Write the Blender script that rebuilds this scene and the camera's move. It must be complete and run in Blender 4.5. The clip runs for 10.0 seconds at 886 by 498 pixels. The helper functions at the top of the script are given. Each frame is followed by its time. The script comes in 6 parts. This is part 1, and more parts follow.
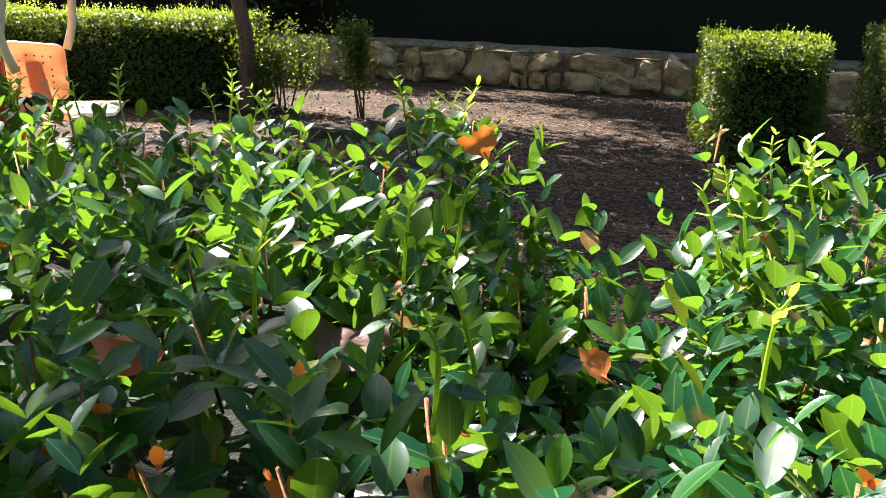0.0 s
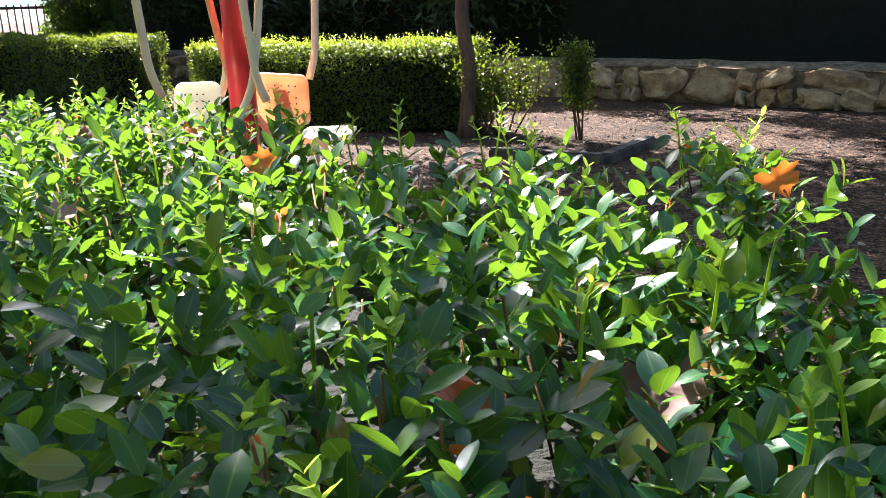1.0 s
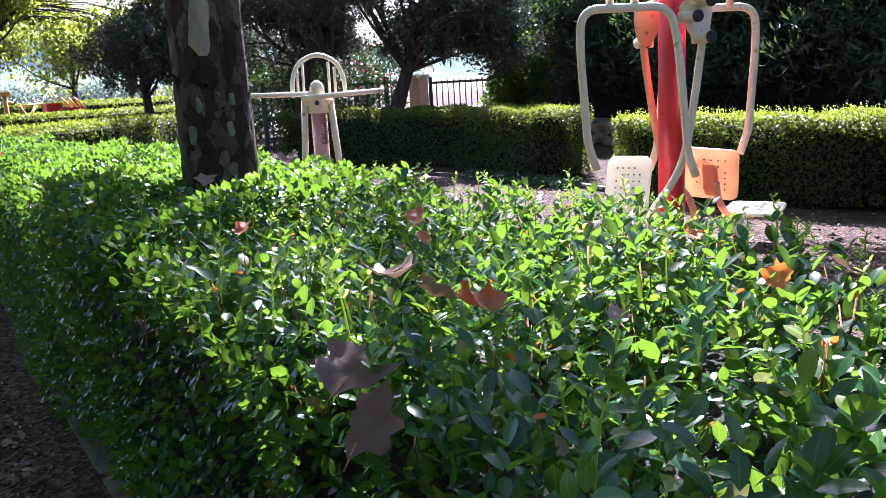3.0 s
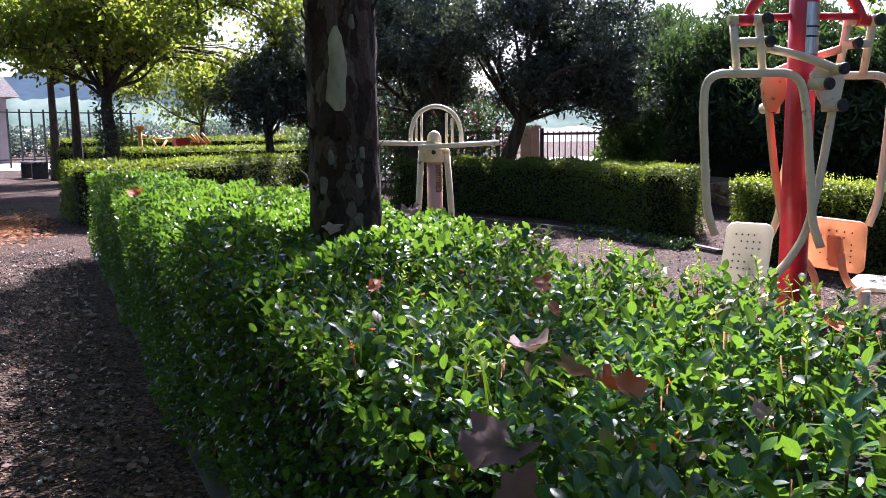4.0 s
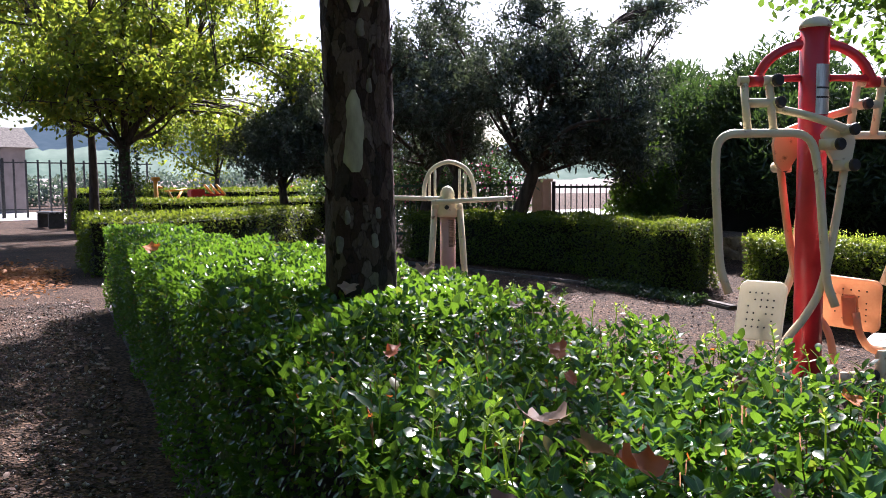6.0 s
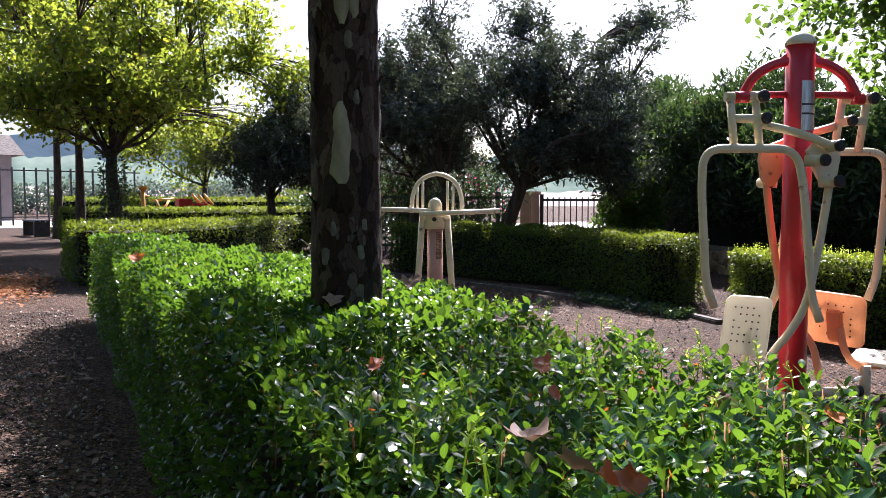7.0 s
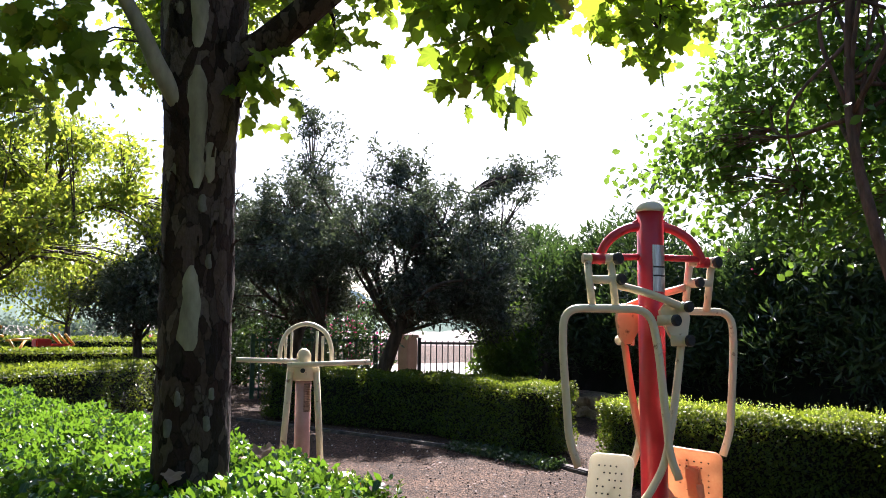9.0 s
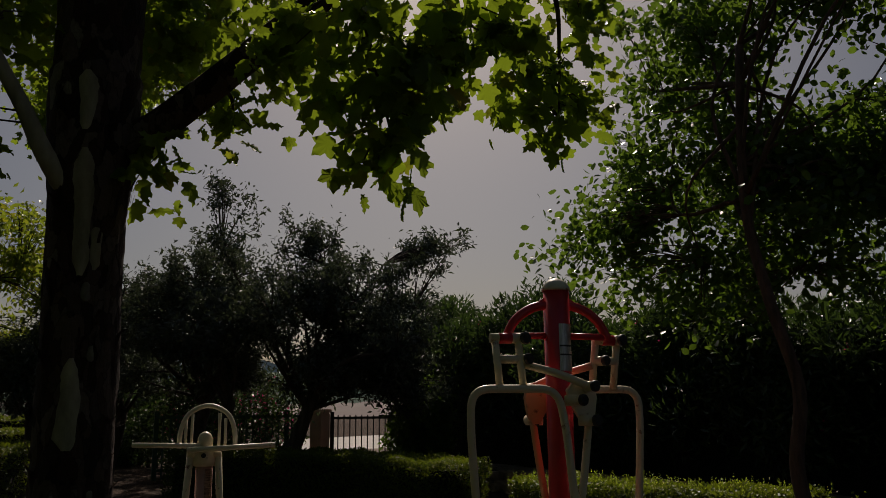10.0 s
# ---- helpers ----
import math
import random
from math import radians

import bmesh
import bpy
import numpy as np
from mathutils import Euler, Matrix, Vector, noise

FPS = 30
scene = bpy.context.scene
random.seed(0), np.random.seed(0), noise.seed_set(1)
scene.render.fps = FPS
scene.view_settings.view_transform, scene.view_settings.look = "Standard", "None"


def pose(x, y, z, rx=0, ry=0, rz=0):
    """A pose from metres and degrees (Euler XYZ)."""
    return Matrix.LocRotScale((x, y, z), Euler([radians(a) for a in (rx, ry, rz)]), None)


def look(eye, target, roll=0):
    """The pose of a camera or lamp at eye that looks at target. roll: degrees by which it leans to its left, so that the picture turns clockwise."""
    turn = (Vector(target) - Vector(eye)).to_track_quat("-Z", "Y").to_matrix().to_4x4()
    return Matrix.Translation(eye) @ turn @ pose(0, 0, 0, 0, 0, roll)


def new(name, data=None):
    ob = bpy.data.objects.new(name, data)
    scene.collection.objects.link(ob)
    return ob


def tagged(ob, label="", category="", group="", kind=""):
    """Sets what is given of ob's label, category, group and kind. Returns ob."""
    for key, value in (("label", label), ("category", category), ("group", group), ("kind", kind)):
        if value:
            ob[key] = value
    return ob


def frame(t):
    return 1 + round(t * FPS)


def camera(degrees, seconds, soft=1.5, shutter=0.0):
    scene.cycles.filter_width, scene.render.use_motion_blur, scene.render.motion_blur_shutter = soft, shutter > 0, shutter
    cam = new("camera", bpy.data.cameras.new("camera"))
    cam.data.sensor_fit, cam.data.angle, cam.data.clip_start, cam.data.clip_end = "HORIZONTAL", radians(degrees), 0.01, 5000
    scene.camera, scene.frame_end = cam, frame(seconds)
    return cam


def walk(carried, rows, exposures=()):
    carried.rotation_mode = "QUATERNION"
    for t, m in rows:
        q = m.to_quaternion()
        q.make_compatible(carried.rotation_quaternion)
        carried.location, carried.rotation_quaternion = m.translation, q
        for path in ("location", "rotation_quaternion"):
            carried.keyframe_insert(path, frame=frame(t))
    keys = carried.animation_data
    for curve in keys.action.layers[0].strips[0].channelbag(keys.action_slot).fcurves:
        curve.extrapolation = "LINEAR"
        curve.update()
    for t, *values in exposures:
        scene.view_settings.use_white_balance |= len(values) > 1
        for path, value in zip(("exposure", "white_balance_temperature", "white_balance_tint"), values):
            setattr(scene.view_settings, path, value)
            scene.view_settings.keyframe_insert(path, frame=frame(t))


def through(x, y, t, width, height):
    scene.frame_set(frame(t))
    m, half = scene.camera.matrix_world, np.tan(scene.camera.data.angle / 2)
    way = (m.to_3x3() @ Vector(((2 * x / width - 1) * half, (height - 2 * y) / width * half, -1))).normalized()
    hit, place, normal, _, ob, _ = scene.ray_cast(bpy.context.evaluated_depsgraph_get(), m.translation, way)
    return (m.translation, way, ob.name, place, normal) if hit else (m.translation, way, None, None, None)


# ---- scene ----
cam = camera(56.2, 10.0, soft=0.65)
PATH = [
    (0, (-0.056, 0.024, 0.959), (-0.1, 1.926, 0.342), 1.1),
    (0.5, (-0.095, 0.025, 0.964), (-0.377, 1.916, 0.377), -0.2),
    (1, (-0.128, 0.021, 0.973), (-0.658, 1.864, 0.403), -1.7),
    (1.5, (-0.159, 0.002, 0.987), (-0.959, 1.75, 0.435), -3.2),
    (2, (-0.181, -0.032, 1.005), (-1.199, 1.613, 0.497), -3.6),
    (2.5, (-0.201, -0.071, 1.029), (-1.397, 1.468, 0.578), -3.6),
    (3, (-0.221, -0.107, 1.05), (-1.564, 1.324, 0.661), -3.1),
    (3.2, (-0.226, -0.121, 1.058), (-1.624, 1.264, 0.699), -2.6),
    (4.3, (-0.237, -0.174, 1.107), (-1.773, 1.083, 0.861), -0.5),
    (4.5, (-0.236, -0.177, 1.112), (-1.779, 1.076, 0.883), -0.5),
    (5, (-0.232, -0.178, 1.117), (-1.784, 1.069, 0.923), -0.6),
    (5.5, (-0.231, -0.186, 1.126), (-1.784, 1.063, 0.954), -0.7),
    (7, (-0.232, -0.174, 1.132), (-1.761, 1.108, 1.009), 0.1),
    (7.5, (-0.232, -0.169, 1.133), (-1.757, 1.119, 1.01), 0.0),
    (8, (-0.229, -0.16, 1.144), (-1.736, 1.153, 1.06), 0.1),
    (8.5, (-0.211, -0.126, 1.189), (-1.645, 1.267, 1.25), 0.5),
    (9, (-0.191, -0.089, 1.233), (-1.521, 1.389, 1.443), 0.5),
    (9.5, (-0.193, -0.047, 1.271), (-1.436, 1.491, 1.573), 0.1),
    (10, (-0.176, -0.02, 1.303), (-1.336, 1.566, 1.676), -0.5),
]
EXPOSURES = [(0, 2.6, 6100, 9), (0.7, 2.8, 5900, 12), (1.5, 2.85, 5700, 17), (3.0, 2.75, 5200, 31), (4.5, 1.9, 5500, 25), (7.0, 1.85, 5650, 22), (9.0, 2.05, 5750, 19), (9.2, 1.2, 6300, 16), (9.5, -0.4, 6800, 15), (10, -1.1, 6800, 15)]
walk(cam, [(t, look(eye, target, roll)) for t, eye, target, roll in PATH], EXPOSURES)

# ---- world and sun ----
SUN_AZ, SUN_EL = 127.0, 41.0
world = bpy.data.worlds.new("world")
scene.world = world
world.use_nodes = True
wn = world.node_tree.nodes
sky = wn.new("ShaderNodeTexSky")
sky.sky_type = "NISHITA"
sky.sun_disc = False
sky.sun_elevation = radians(SUN_EL)
sky.sun_rotation = radians(90 - SUN_AZ)
sky.dust_density = 2.2
sky.air_density = 1.0
world.node_tree.links.new(sky.outputs[0], wn["Background"].inputs[0])
wn["Background"].inputs[1].default_value = 0.05
sun_data = bpy.data.lights.new("sun", "SUN")
sun_data.energy, sun_data.angle, sun_data.color = 5.0, radians(0.6), (1.0, 0.9, 0.77)
sun = new("sun", sun_data)
sun_dir = Vector((math.cos(radians(SUN_EL)) * math.cos(radians(SUN_AZ)), math.cos(radians(SUN_EL)) * math.sin(radians(SUN_AZ)), math.sin(radians(SUN_EL))))
sun.matrix_world = look(sun_dir * 40, (0, 0, 0))

rng = np.random.default_rng(7)


# ---- materials ----
def material(name, rough=0.7, metal=0.0, spec=0.5):
    m = bpy.data.materials.new(name)
    m.use_nodes = True
    b = m.node_tree.nodes["Principled BSDF"]
    b.inputs["Roughness"].default_value, b.inputs["Metallic"].default_value = rough, metal
    b.inputs["Specular IOR Level"].default_value = spec
    return m, m.node_tree, b


def ramp(nt, stops, src):
    r = nt.nodes.new("ShaderNodeValToRGB")
    while len(r.color_ramp.elements) < len(stops):
        r.color_ramp.elements.new(0.5)
    for e, (p, c) in zip(r.color_ramp.elements, stops):
        e.position, e.color = p, (*c, 1)
    nt.links.new(src, r.inputs[0])
    return r.outputs[0]


def noise_tex(nt, scale, detail=4.0, rough=0.55, stretch=None):
    co = nt.nodes.new("ShaderNodeTexCoord")
    src = co.outputs["Object"]
    if stretch:
        mp = nt.nodes.new("ShaderNodeMapping")
        mp.inputs["Scale"].default_value = stretch
        nt.links.new(src, mp.inputs[0])
        src = mp.outputs[0]
    n = nt.nodes.new("ShaderNodeTexNoise")
    n.inputs["Scale"].default_value, n.inputs["Detail"].default_value, n.inputs["Roughness"].default_value = scale, detail, rough
    nt.links.new(src, n.inputs["Vector"])
    return n.outputs[0]


def mix(nt, a, b, fac, mode="MIX"):
    m = nt.nodes.new("ShaderNodeMix")
    m.data_type, m.blend_type = "RGBA", mode
    for sock, v in ((m.inputs[0], fac), (m.inputs[6], a), (m.inputs[7], b)):
        if isinstance(v, (int, float)):
            sock.default_value = v
        elif isinstance(v, tuple):
            sock.default_value = (*v, 1)
        else:
            nt.links.new(v, sock)
    return m.outputs[2]


def bump(nt, b, height, strength=0.5, distance=0.01):
    n = nt.nodes.new("ShaderNodeBump")
    n.inputs["Strength"].default_value, n.inputs["Distance"].default_value = strength, distance
    nt.links.new(height, n.inputs["Height"])
    nt.links.new(n.outputs[0], b.inputs["Normal"])


def leaf_material(name, stops, glow=(0.45, 0.75, 0.05), through=0.4, rough=0.35, spec=0.5, single=False, rib=False):
    """Leaf: gloss over colour that varies leaf by leaf, and light passing through."""
    m, nt, b = material(name, rough, 0, spec)
    geo = nt.nodes.new("ShaderNodeNewGeometry")
    info = nt.nodes.new("ShaderNodeObjectInfo")
    col = ramp(nt, stops, info.outputs["Random"] if single else geo.outputs["Random Per Island"])
    col = mix(nt, col, noise_tex(nt, 60.0, 2.0), 0.25, "OVERLAY")
    if rib:
        at = nt.nodes.new("ShaderNodeAttribute")
        at.attribute_name = "rib"
        line = ramp(nt, [(0.0, (0.45, 0.45, 0.45)), (0.06, (0.2, 0.2, 0.2)), (0.1, (0.0, 0.0, 0.0)), (0.94, (0.0, 0.0, 0.0)), (1.0, (0.2, 0.2, 0.2))], at.outputs["Fac"])
        col = mix(nt, col, (0.17, 0.27, 0.07), line)
        spots = ramp(nt, [(0.7, (0, 0, 0)), (0.76, (0.7, 0.7, 0.7))], noise_tex(nt, 38.0, 3.0))
        col = mix(nt, col, (0.13, 0.07, 0.02), spots)
        bump(nt, b, noise_tex(nt, 150.0, 3.0), 0.25, 0.001)
    nt.links.new(col, b.inputs["Base Color"])
    t = nt.nodes.new("ShaderNodeBsdfTranslucent")
    tc = mix(nt, col, glow, 0.55)
    nt.links.new(tc, t.inputs[0])
    ms = nt.nodes.new("ShaderNodeMixShader")
    ms.inputs[0].default_value = through
    out = nt.nodes["Material Output"]
    nt.links.new(b.outputs[0], ms.inputs[1])
    nt.links.new(t.outputs[0], ms.inputs[2])
    nt.links.new(ms.outputs[0], out.inputs[0])
    return m


def simple(name, c1, c2, scale=20.0, rough=0.7, metal=0.0, bumps=0.3, dist=0.004, stretch=None, spec=0.5, lo=0.35, hi=0.65):
    m, nt, b = material(name, rough, metal, spec)
    n = noise_tex(nt, scale, 5.0, 0.6, stretch)
    nt.links.new(ramp(nt, [(lo, c1), (hi, c2)], n), b.inputs["Base Color"])
    if bumps:
        bump(nt, b, noise_tex(nt, scale * 3, 6.0, 0.6, stretch), bumps, dist)
    return m


M = {}
PRIVET = [(0.0, (0.004, 0.03, 0.015)), (0.45, (0.007, 0.05, 0.018)), (0.8, (0.016, 0.08, 0.015)), (0.95, (0.075, 0.17, 0.02)), (1.0, (0.2, 0.1, 0.03))]
M["privet"] = leaf_material("privet_leaf", PRIVET, (0.38, 0.7, 0.025), 0.25, 0.25, 0.38, rib=True)
M["privet_single"] = leaf_material("privet_leaf_single", PRIVET, (0.38, 0.7, 0.025), 0.25, 0.25, 0.38, single=True, rib=True)
M["young"] = leaf_material("young_leaf", [(0.0, (0.16, 0.3, 0.03)), (0.6, (0.28, 0.42, 0.04)), (1.0, (0.42, 0.5, 0.06))], (0.7, 0.85, 0.08), 0.45, 0.4)
M["hedge"] = leaf_material("hedge_leaf", [(0.0, (0.009, 0.03, 0.008)), (0.5, (0.016, 0.05, 0.01)), (0.85, (0.045, 0.09, 0.013)), (1.0, (0.09, 0.13, 0.018))], (0.5, 0.62, 0.03), 0.28, 0.42, 0.3)
M["olive"] = leaf_material("olive_leaf", [(0.0, (0.025, 0.036, 0.028)), (0.6, (0.05, 0.066, 0.052)), (1.0, (0.17, 0.19, 0.16))], (0.25, 0.33, 0.12), 0.14, 0.55, 0.4)
M["oleander"] = leaf_material("oleander_leaf", [(0.0, (0.012, 0.03, 0.014)), (0.7, (0.025, 0.055, 0.022)), (1.0, (0.06, 0.1, 0.04))], (0.2, 0.35, 0.05), 0.2, 0.4)
M["maple"] = leaf_material("lime_green_leaf", [(0.0, (0.025, 0.06, 0.015)), (0.6, (0.05, 0.11, 0.02)), (0.85, (0.14, 0.18, 0.02)), (1.0, (0.38, 0.24, 0.02))], (0.58, 0.7, 0.05), 0.5, 0.45)
M["broad"] = leaf_material("broad_leaf", [(0.0, (0.02, 0.055, 0.015)), (0.7, (0.04, 0.1, 0.02)), (1.0, (0.1, 0.18, 0.025))], (0.38, 0.62, 0.05), 0.38, 0.33)
M["plane"] = leaf_material("plane_leaf", [(0.0, (0.03, 0.075, 0.012)), (0.6, (0.055, 0.12, 0.016)), (0.93, (0.12, 0.17, 0.02)), (1.0, (0.3, 0.14, 0.03))], (0.58, 0.78, 0.04), 0.52, 0.45)
M["flower"] = leaf_material("magenta_petal", [(0.0, (0.5, 0.02, 0.12)), (1.0, (0.75, 0.08, 0.3))], (0.9, 0.1, 0.3), 0.4, 0.6)
M["dead_brown"] = leaf_material("dead_leaf_brown", [(0.0, (0.09, 0.05, 0.042)), (1.0, (0.155, 0.09, 0.078))], (0.5, 0.22, 0.08), 0.12, 0.7, 0.2)
M["dead_orange"] = leaf_material("dead_leaf_orange", [(0.0, (0.5, 0.12, 0.02)), (1.0, (0.65, 0.2, 0.04))], (0.9, 0.25, 0.03), 0.4, 0.6)
M["dead_red"] = leaf_material("dead_leaf_red", [(0.0, (0.28, 0.06, 0.025)), (1.0, (0.42, 0.12, 0.05))], (0.8, 0.15, 0.04), 0.3, 0.5)
M["dead_grey"] = leaf_material("dead_leaf_grey", [(0.0, (0.2, 0.13, 0.1)), (1.0, (0.3, 0.2, 0.155))], (0.5, 0.25, 0.13), 0.12, 0.6, 0.3)
M["dead_tan"] = leaf_material("dead_leaf_tan", [(0.0, (0.26, 0.11, 0.045)), (1.0, (0.4, 0.19, 0.085))], (0.7, 0.3, 0.1), 0.2, 0.7, 0.2)
M["stem"] = simple("woody_stem", (0.2, 0.075, 0.028), (0.4, 0.19, 0.075), 80.0, 0.8)
M["green_stem"] = simple("green_stem", (0.2, 0.3, 0.05), (0.4, 0.42, 0.1), 60.0, 0.6)
# near-black colour stands for the shade between the leaves
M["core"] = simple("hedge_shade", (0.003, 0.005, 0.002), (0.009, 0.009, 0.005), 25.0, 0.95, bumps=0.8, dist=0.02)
M["bark"] = simple("grey_bark", (0.03, 0.022, 0.017), (0.1, 0.075, 0.06), 14.0, 0.9, bumps=0.9, dist=0.02, stretch=(1, 1, 0.25))
M["bark_red"] = simple("brown_bark", (0.06, 0.035, 0.025), (0.17, 0.1, 0.075), 18.0, 0.9, bumps=0.9, dist=0.015, stretch=(1, 1, 0.25))
M["kerb"] = simple("concrete_kerb", (0.045, 0.038, 0.033), (0.14, 0.12, 0.105), 9.0, 0.9)
M["red"] = simple("red_paint", (0.5, 0.018, 0.03), (0.62, 0.035, 0.045), 6.0, 0.32, bumps=0.05)
M["black"] = simple("black_rubber_cap", (0.01, 0.01, 0.012), (0.03, 0.03, 0.03), 30.0, 0.5)
M["steel"] = simple("brushed_steel", (0.35, 0.35, 0.35), (0.6, 0.6, 0.6), 30.0, 0.3, 1.0, stretch=(8, 8, 0.5))
M["rusty_plate"] = simple("tarnished_plate", (0.1, 0.06, 0.045), (0.36, 0.26, 0.2), 26.0, 0.4, 0.7, stretch=(1, 1, 4))
M["pinkpole"] = simple("faded_pink_paint", (0.42, 0.24, 0.22), (0.52, 0.32, 0.3), 8.0, 0.5, bumps=0.05)
M["fence"] = simple("green_fence_paint", (0.02, 0.07, 0.045), (0.05, 0.12, 0.08), 10.0, 0.5)
M["fence_dark"] = simple("dark_fence_paint", (0.02, 0.02, 0.022), (0.05, 0.05, 0.05), 10.0, 0.5)
M["plaster"] = simple("peach_plaster", (0.6, 0.4, 0.28), (0.7, 0.5, 0.36), 4.0, 0.9)
M["grey_wall"] = simple("hazy_grey_wall", (0.17, 0.145, 0.145), (0.22, 0.19, 0.19), 2.0, 0.9)
M["yellow"] = simple("orange_yellow_paint", (0.6, 0.26, 0.03), (0.7, 0.35, 0.05), 5.0, 0.4)


def worn(name, base, rust=(0.18, 0.07, 0.025), rough=0.42):
    """Paint with rust-brown chips and grime."""
    m, nt, b = material(name, rough)
    c = mix(nt, base, tuple(v * 0.78 for v in base), noise_tex(nt, 7.0, 5.0))
    chips = ramp(nt, [(0.6, (0, 0, 0)), (0.7, (1, 1, 1))], noise_tex(nt, 13.0, 9.0, 0.68))
    c = mix(nt, c, rust, chips)
    nt.links.new(c, b.inputs["Base Color"])
    bump(nt, b, noise_tex(nt, 90.0, 3.0), 0.08, 0.002)
    return m


M["cream"] = worn("cream_paint", (0.83, 0.72, 0.5))
M["white"] = worn("off_white_paint", (0.86, 0.78, 0.6))
# cream parts with red light bounced off the pole put into their colour
M["peach"] = worn("cream_paint_red_bounce", (0.72, 0.36, 0.2))
M["white_panel"] = leaf_material("off_white_moulded_panel", [(0.0, (0.82, 0.77, 0.64)), (1.0, (0.86, 0.81, 0.68))], (0.95, 0.92, 0.8), 0.36, 0.5)
# lit copy of the white panel: warm sun glow put into the base colour
M["sunlit_panel"] = leaf_material("warm_lit_moulded_panel", [(0.0, (0.76, 0.46, 0.29)), (1.0, (0.8, 0.49, 0.32))], (0.95, 0.64, 0.4), 0.46, 0.45)


def gravel_material():
    m, nt, b = material("fine_gravel", 0.95, 0, 0.2)
    a = ramp(nt, [(0.3, (0.046, 0.03, 0.021)), (0.7, (0.125, 0.079, 0.054))], noise_tex(nt, 1.3, 6.0))
    v = nt.nodes.new("ShaderNodeTexVoronoi")
    v.inputs["Scale"].default_value = 58.0
    co = nt.nodes.new("ShaderNodeTexCoord")
    nt.links.new(co.outputs["Object"], v.inputs["Vector"])
    sep = nt.nodes.new("ShaderNodeSeparateColor")
    nt.links.new(v.outputs["Color"], sep.inputs[0])
    g = ramp(nt, [(0.0, (0.06, 0.06, 0.06)), (0.55, (0.38, 0.36, 0.35)), (0.85, (0.75, 0.7, 0.66)), (1.0, (1.0, 0.97, 0.94))], sep.outputs[0])
    nt.links.new(mix(nt, a, g, 0.95, "OVERLAY"), b.inputs["Base Color"])
    ad = nt.nodes.new("ShaderNodeMath")
    ad.operation = "ADD"
    nt.links.new(v.outputs["Distance"], ad.inputs[0])
    nt.links.new(noise_tex(nt, 9.0, 6.0), ad.inputs[1])
    bump(nt, b, ad.outputs[0], 1.0, 0.02)
    return m


M["gravel"] = gravel_material()
M["stone"] = simple("tan_limestone", (0.2, 0.12, 0.065), (0.58, 0.41, 0.25), 6.0, 0.9, bumps=1.0, dist=0.03)
M["mortar"] = simple("earthy_mortar", (0.1, 0.072, 0.05), (0.28, 0.21, 0.15), 14.0, 0.95, bumps=0.8, dist=0.015)


def plane_bark():
    """Flaking bark: grey-brown plates with pale patches where they have fallen."""
    m, nt, b = material("plane_bark", 0.85, 0, 0.3)
    co = nt.nodes.new("ShaderNodeTexCoord")
    mp = nt.nodes.new("ShaderNodeMapping")
    mp.inputs["Scale"].default_value = (1, 1, 0.5)
    nt.links.new(co.outputs["Object"], mp.inputs[0])
    warp = nt.nodes.new("ShaderNodeTexNoise")
    warp.inputs["Scale"].default_value, warp.inputs["Detail"].default_value = 9.0, 4.0
    nt.links.new(mp.outputs[0], warp.inputs["Vector"])
    mv = nt.nodes.new("ShaderNodeMix")
    mv.data_type, mv.inputs[0].default_value = "VECTOR", 0.16
    nt.links.new(mp.outputs[0], mv.inputs[4])
    nt.links.new(warp.outputs["Color"], mv.inputs[5])
    v = nt.nodes.new("ShaderNodeTexVoronoi")
    v.inputs["Scale"].default_value = 24.0
    nt.links.new(mv.outputs[1], v.inputs["Vector"])
    sep = nt.nodes.new("ShaderNodeSeparateColor")
    nt.links.new(v.outputs["Color"], sep.inputs[0])
    c = ramp(nt, [(0.0, (0.018, 0.01, 0.008)), (0.28, (0.05, 0.023, 0.017)), (0.45, (0.03, 0.021, 0.018)), (0.55, (0.115, 0.075, 0.063)), (0.7, (0.058, 0.03, 0.022)), (0.86, (0.14, 0.1, 0.085)), (0.95, (0.065, 0.044, 0.037)), (1.0, (0.22, 0.185, 0.14))], sep.outputs[0])
    v2 = nt.nodes.new("ShaderNodeTexVoronoi")
    v2.feature, v2.inputs["Scale"].default_value = "DISTANCE_TO_EDGE", 24.0
    nt.links.new(mv.outputs[1], v2.inputs["Vector"])
    edge = ramp(nt, [(0.0, (0.25, 0.2, 0.18)), (0.06, (1, 1, 1))], v2.outputs["Distance"])
    c = mix(nt, c, edge, 0.75, "MULTIPLY")
    c = mix(nt, c, noise_tex(nt, 45.0, 8.0, 0.7), 0.7, "OVERLAY")
    nt.links.new(c, b.inputs["Base Color"])
    h = nt.nodes.new("ShaderNodeMath")
    h.operation = "ADD"
    nt.links.new(sep.outputs[0], h.inputs[0])
    nt.links.new(noise_tex(nt, 40.0, 6.0, 0.6, (1, 1, 0.4)), h.inputs[1])
    bump(nt, b, h.outputs[0], 1.0, 0.02)
    return m


M["plane_bark"] = plane_bark()
M["dull_bark"] = simple("weathered_inner_bark", (0.13, 0.11, 0.09), (0.22, 0.19, 0.155), 30.0, 0.85, bumps=0.4)
M["pale_bark"] = simple("pale_inner_bark", (0.2, 0.165, 0.12), (0.5, 0.43, 0.31), 9.0, 0.85, bumps=0.5, stretch=(1, 1, 0.4))


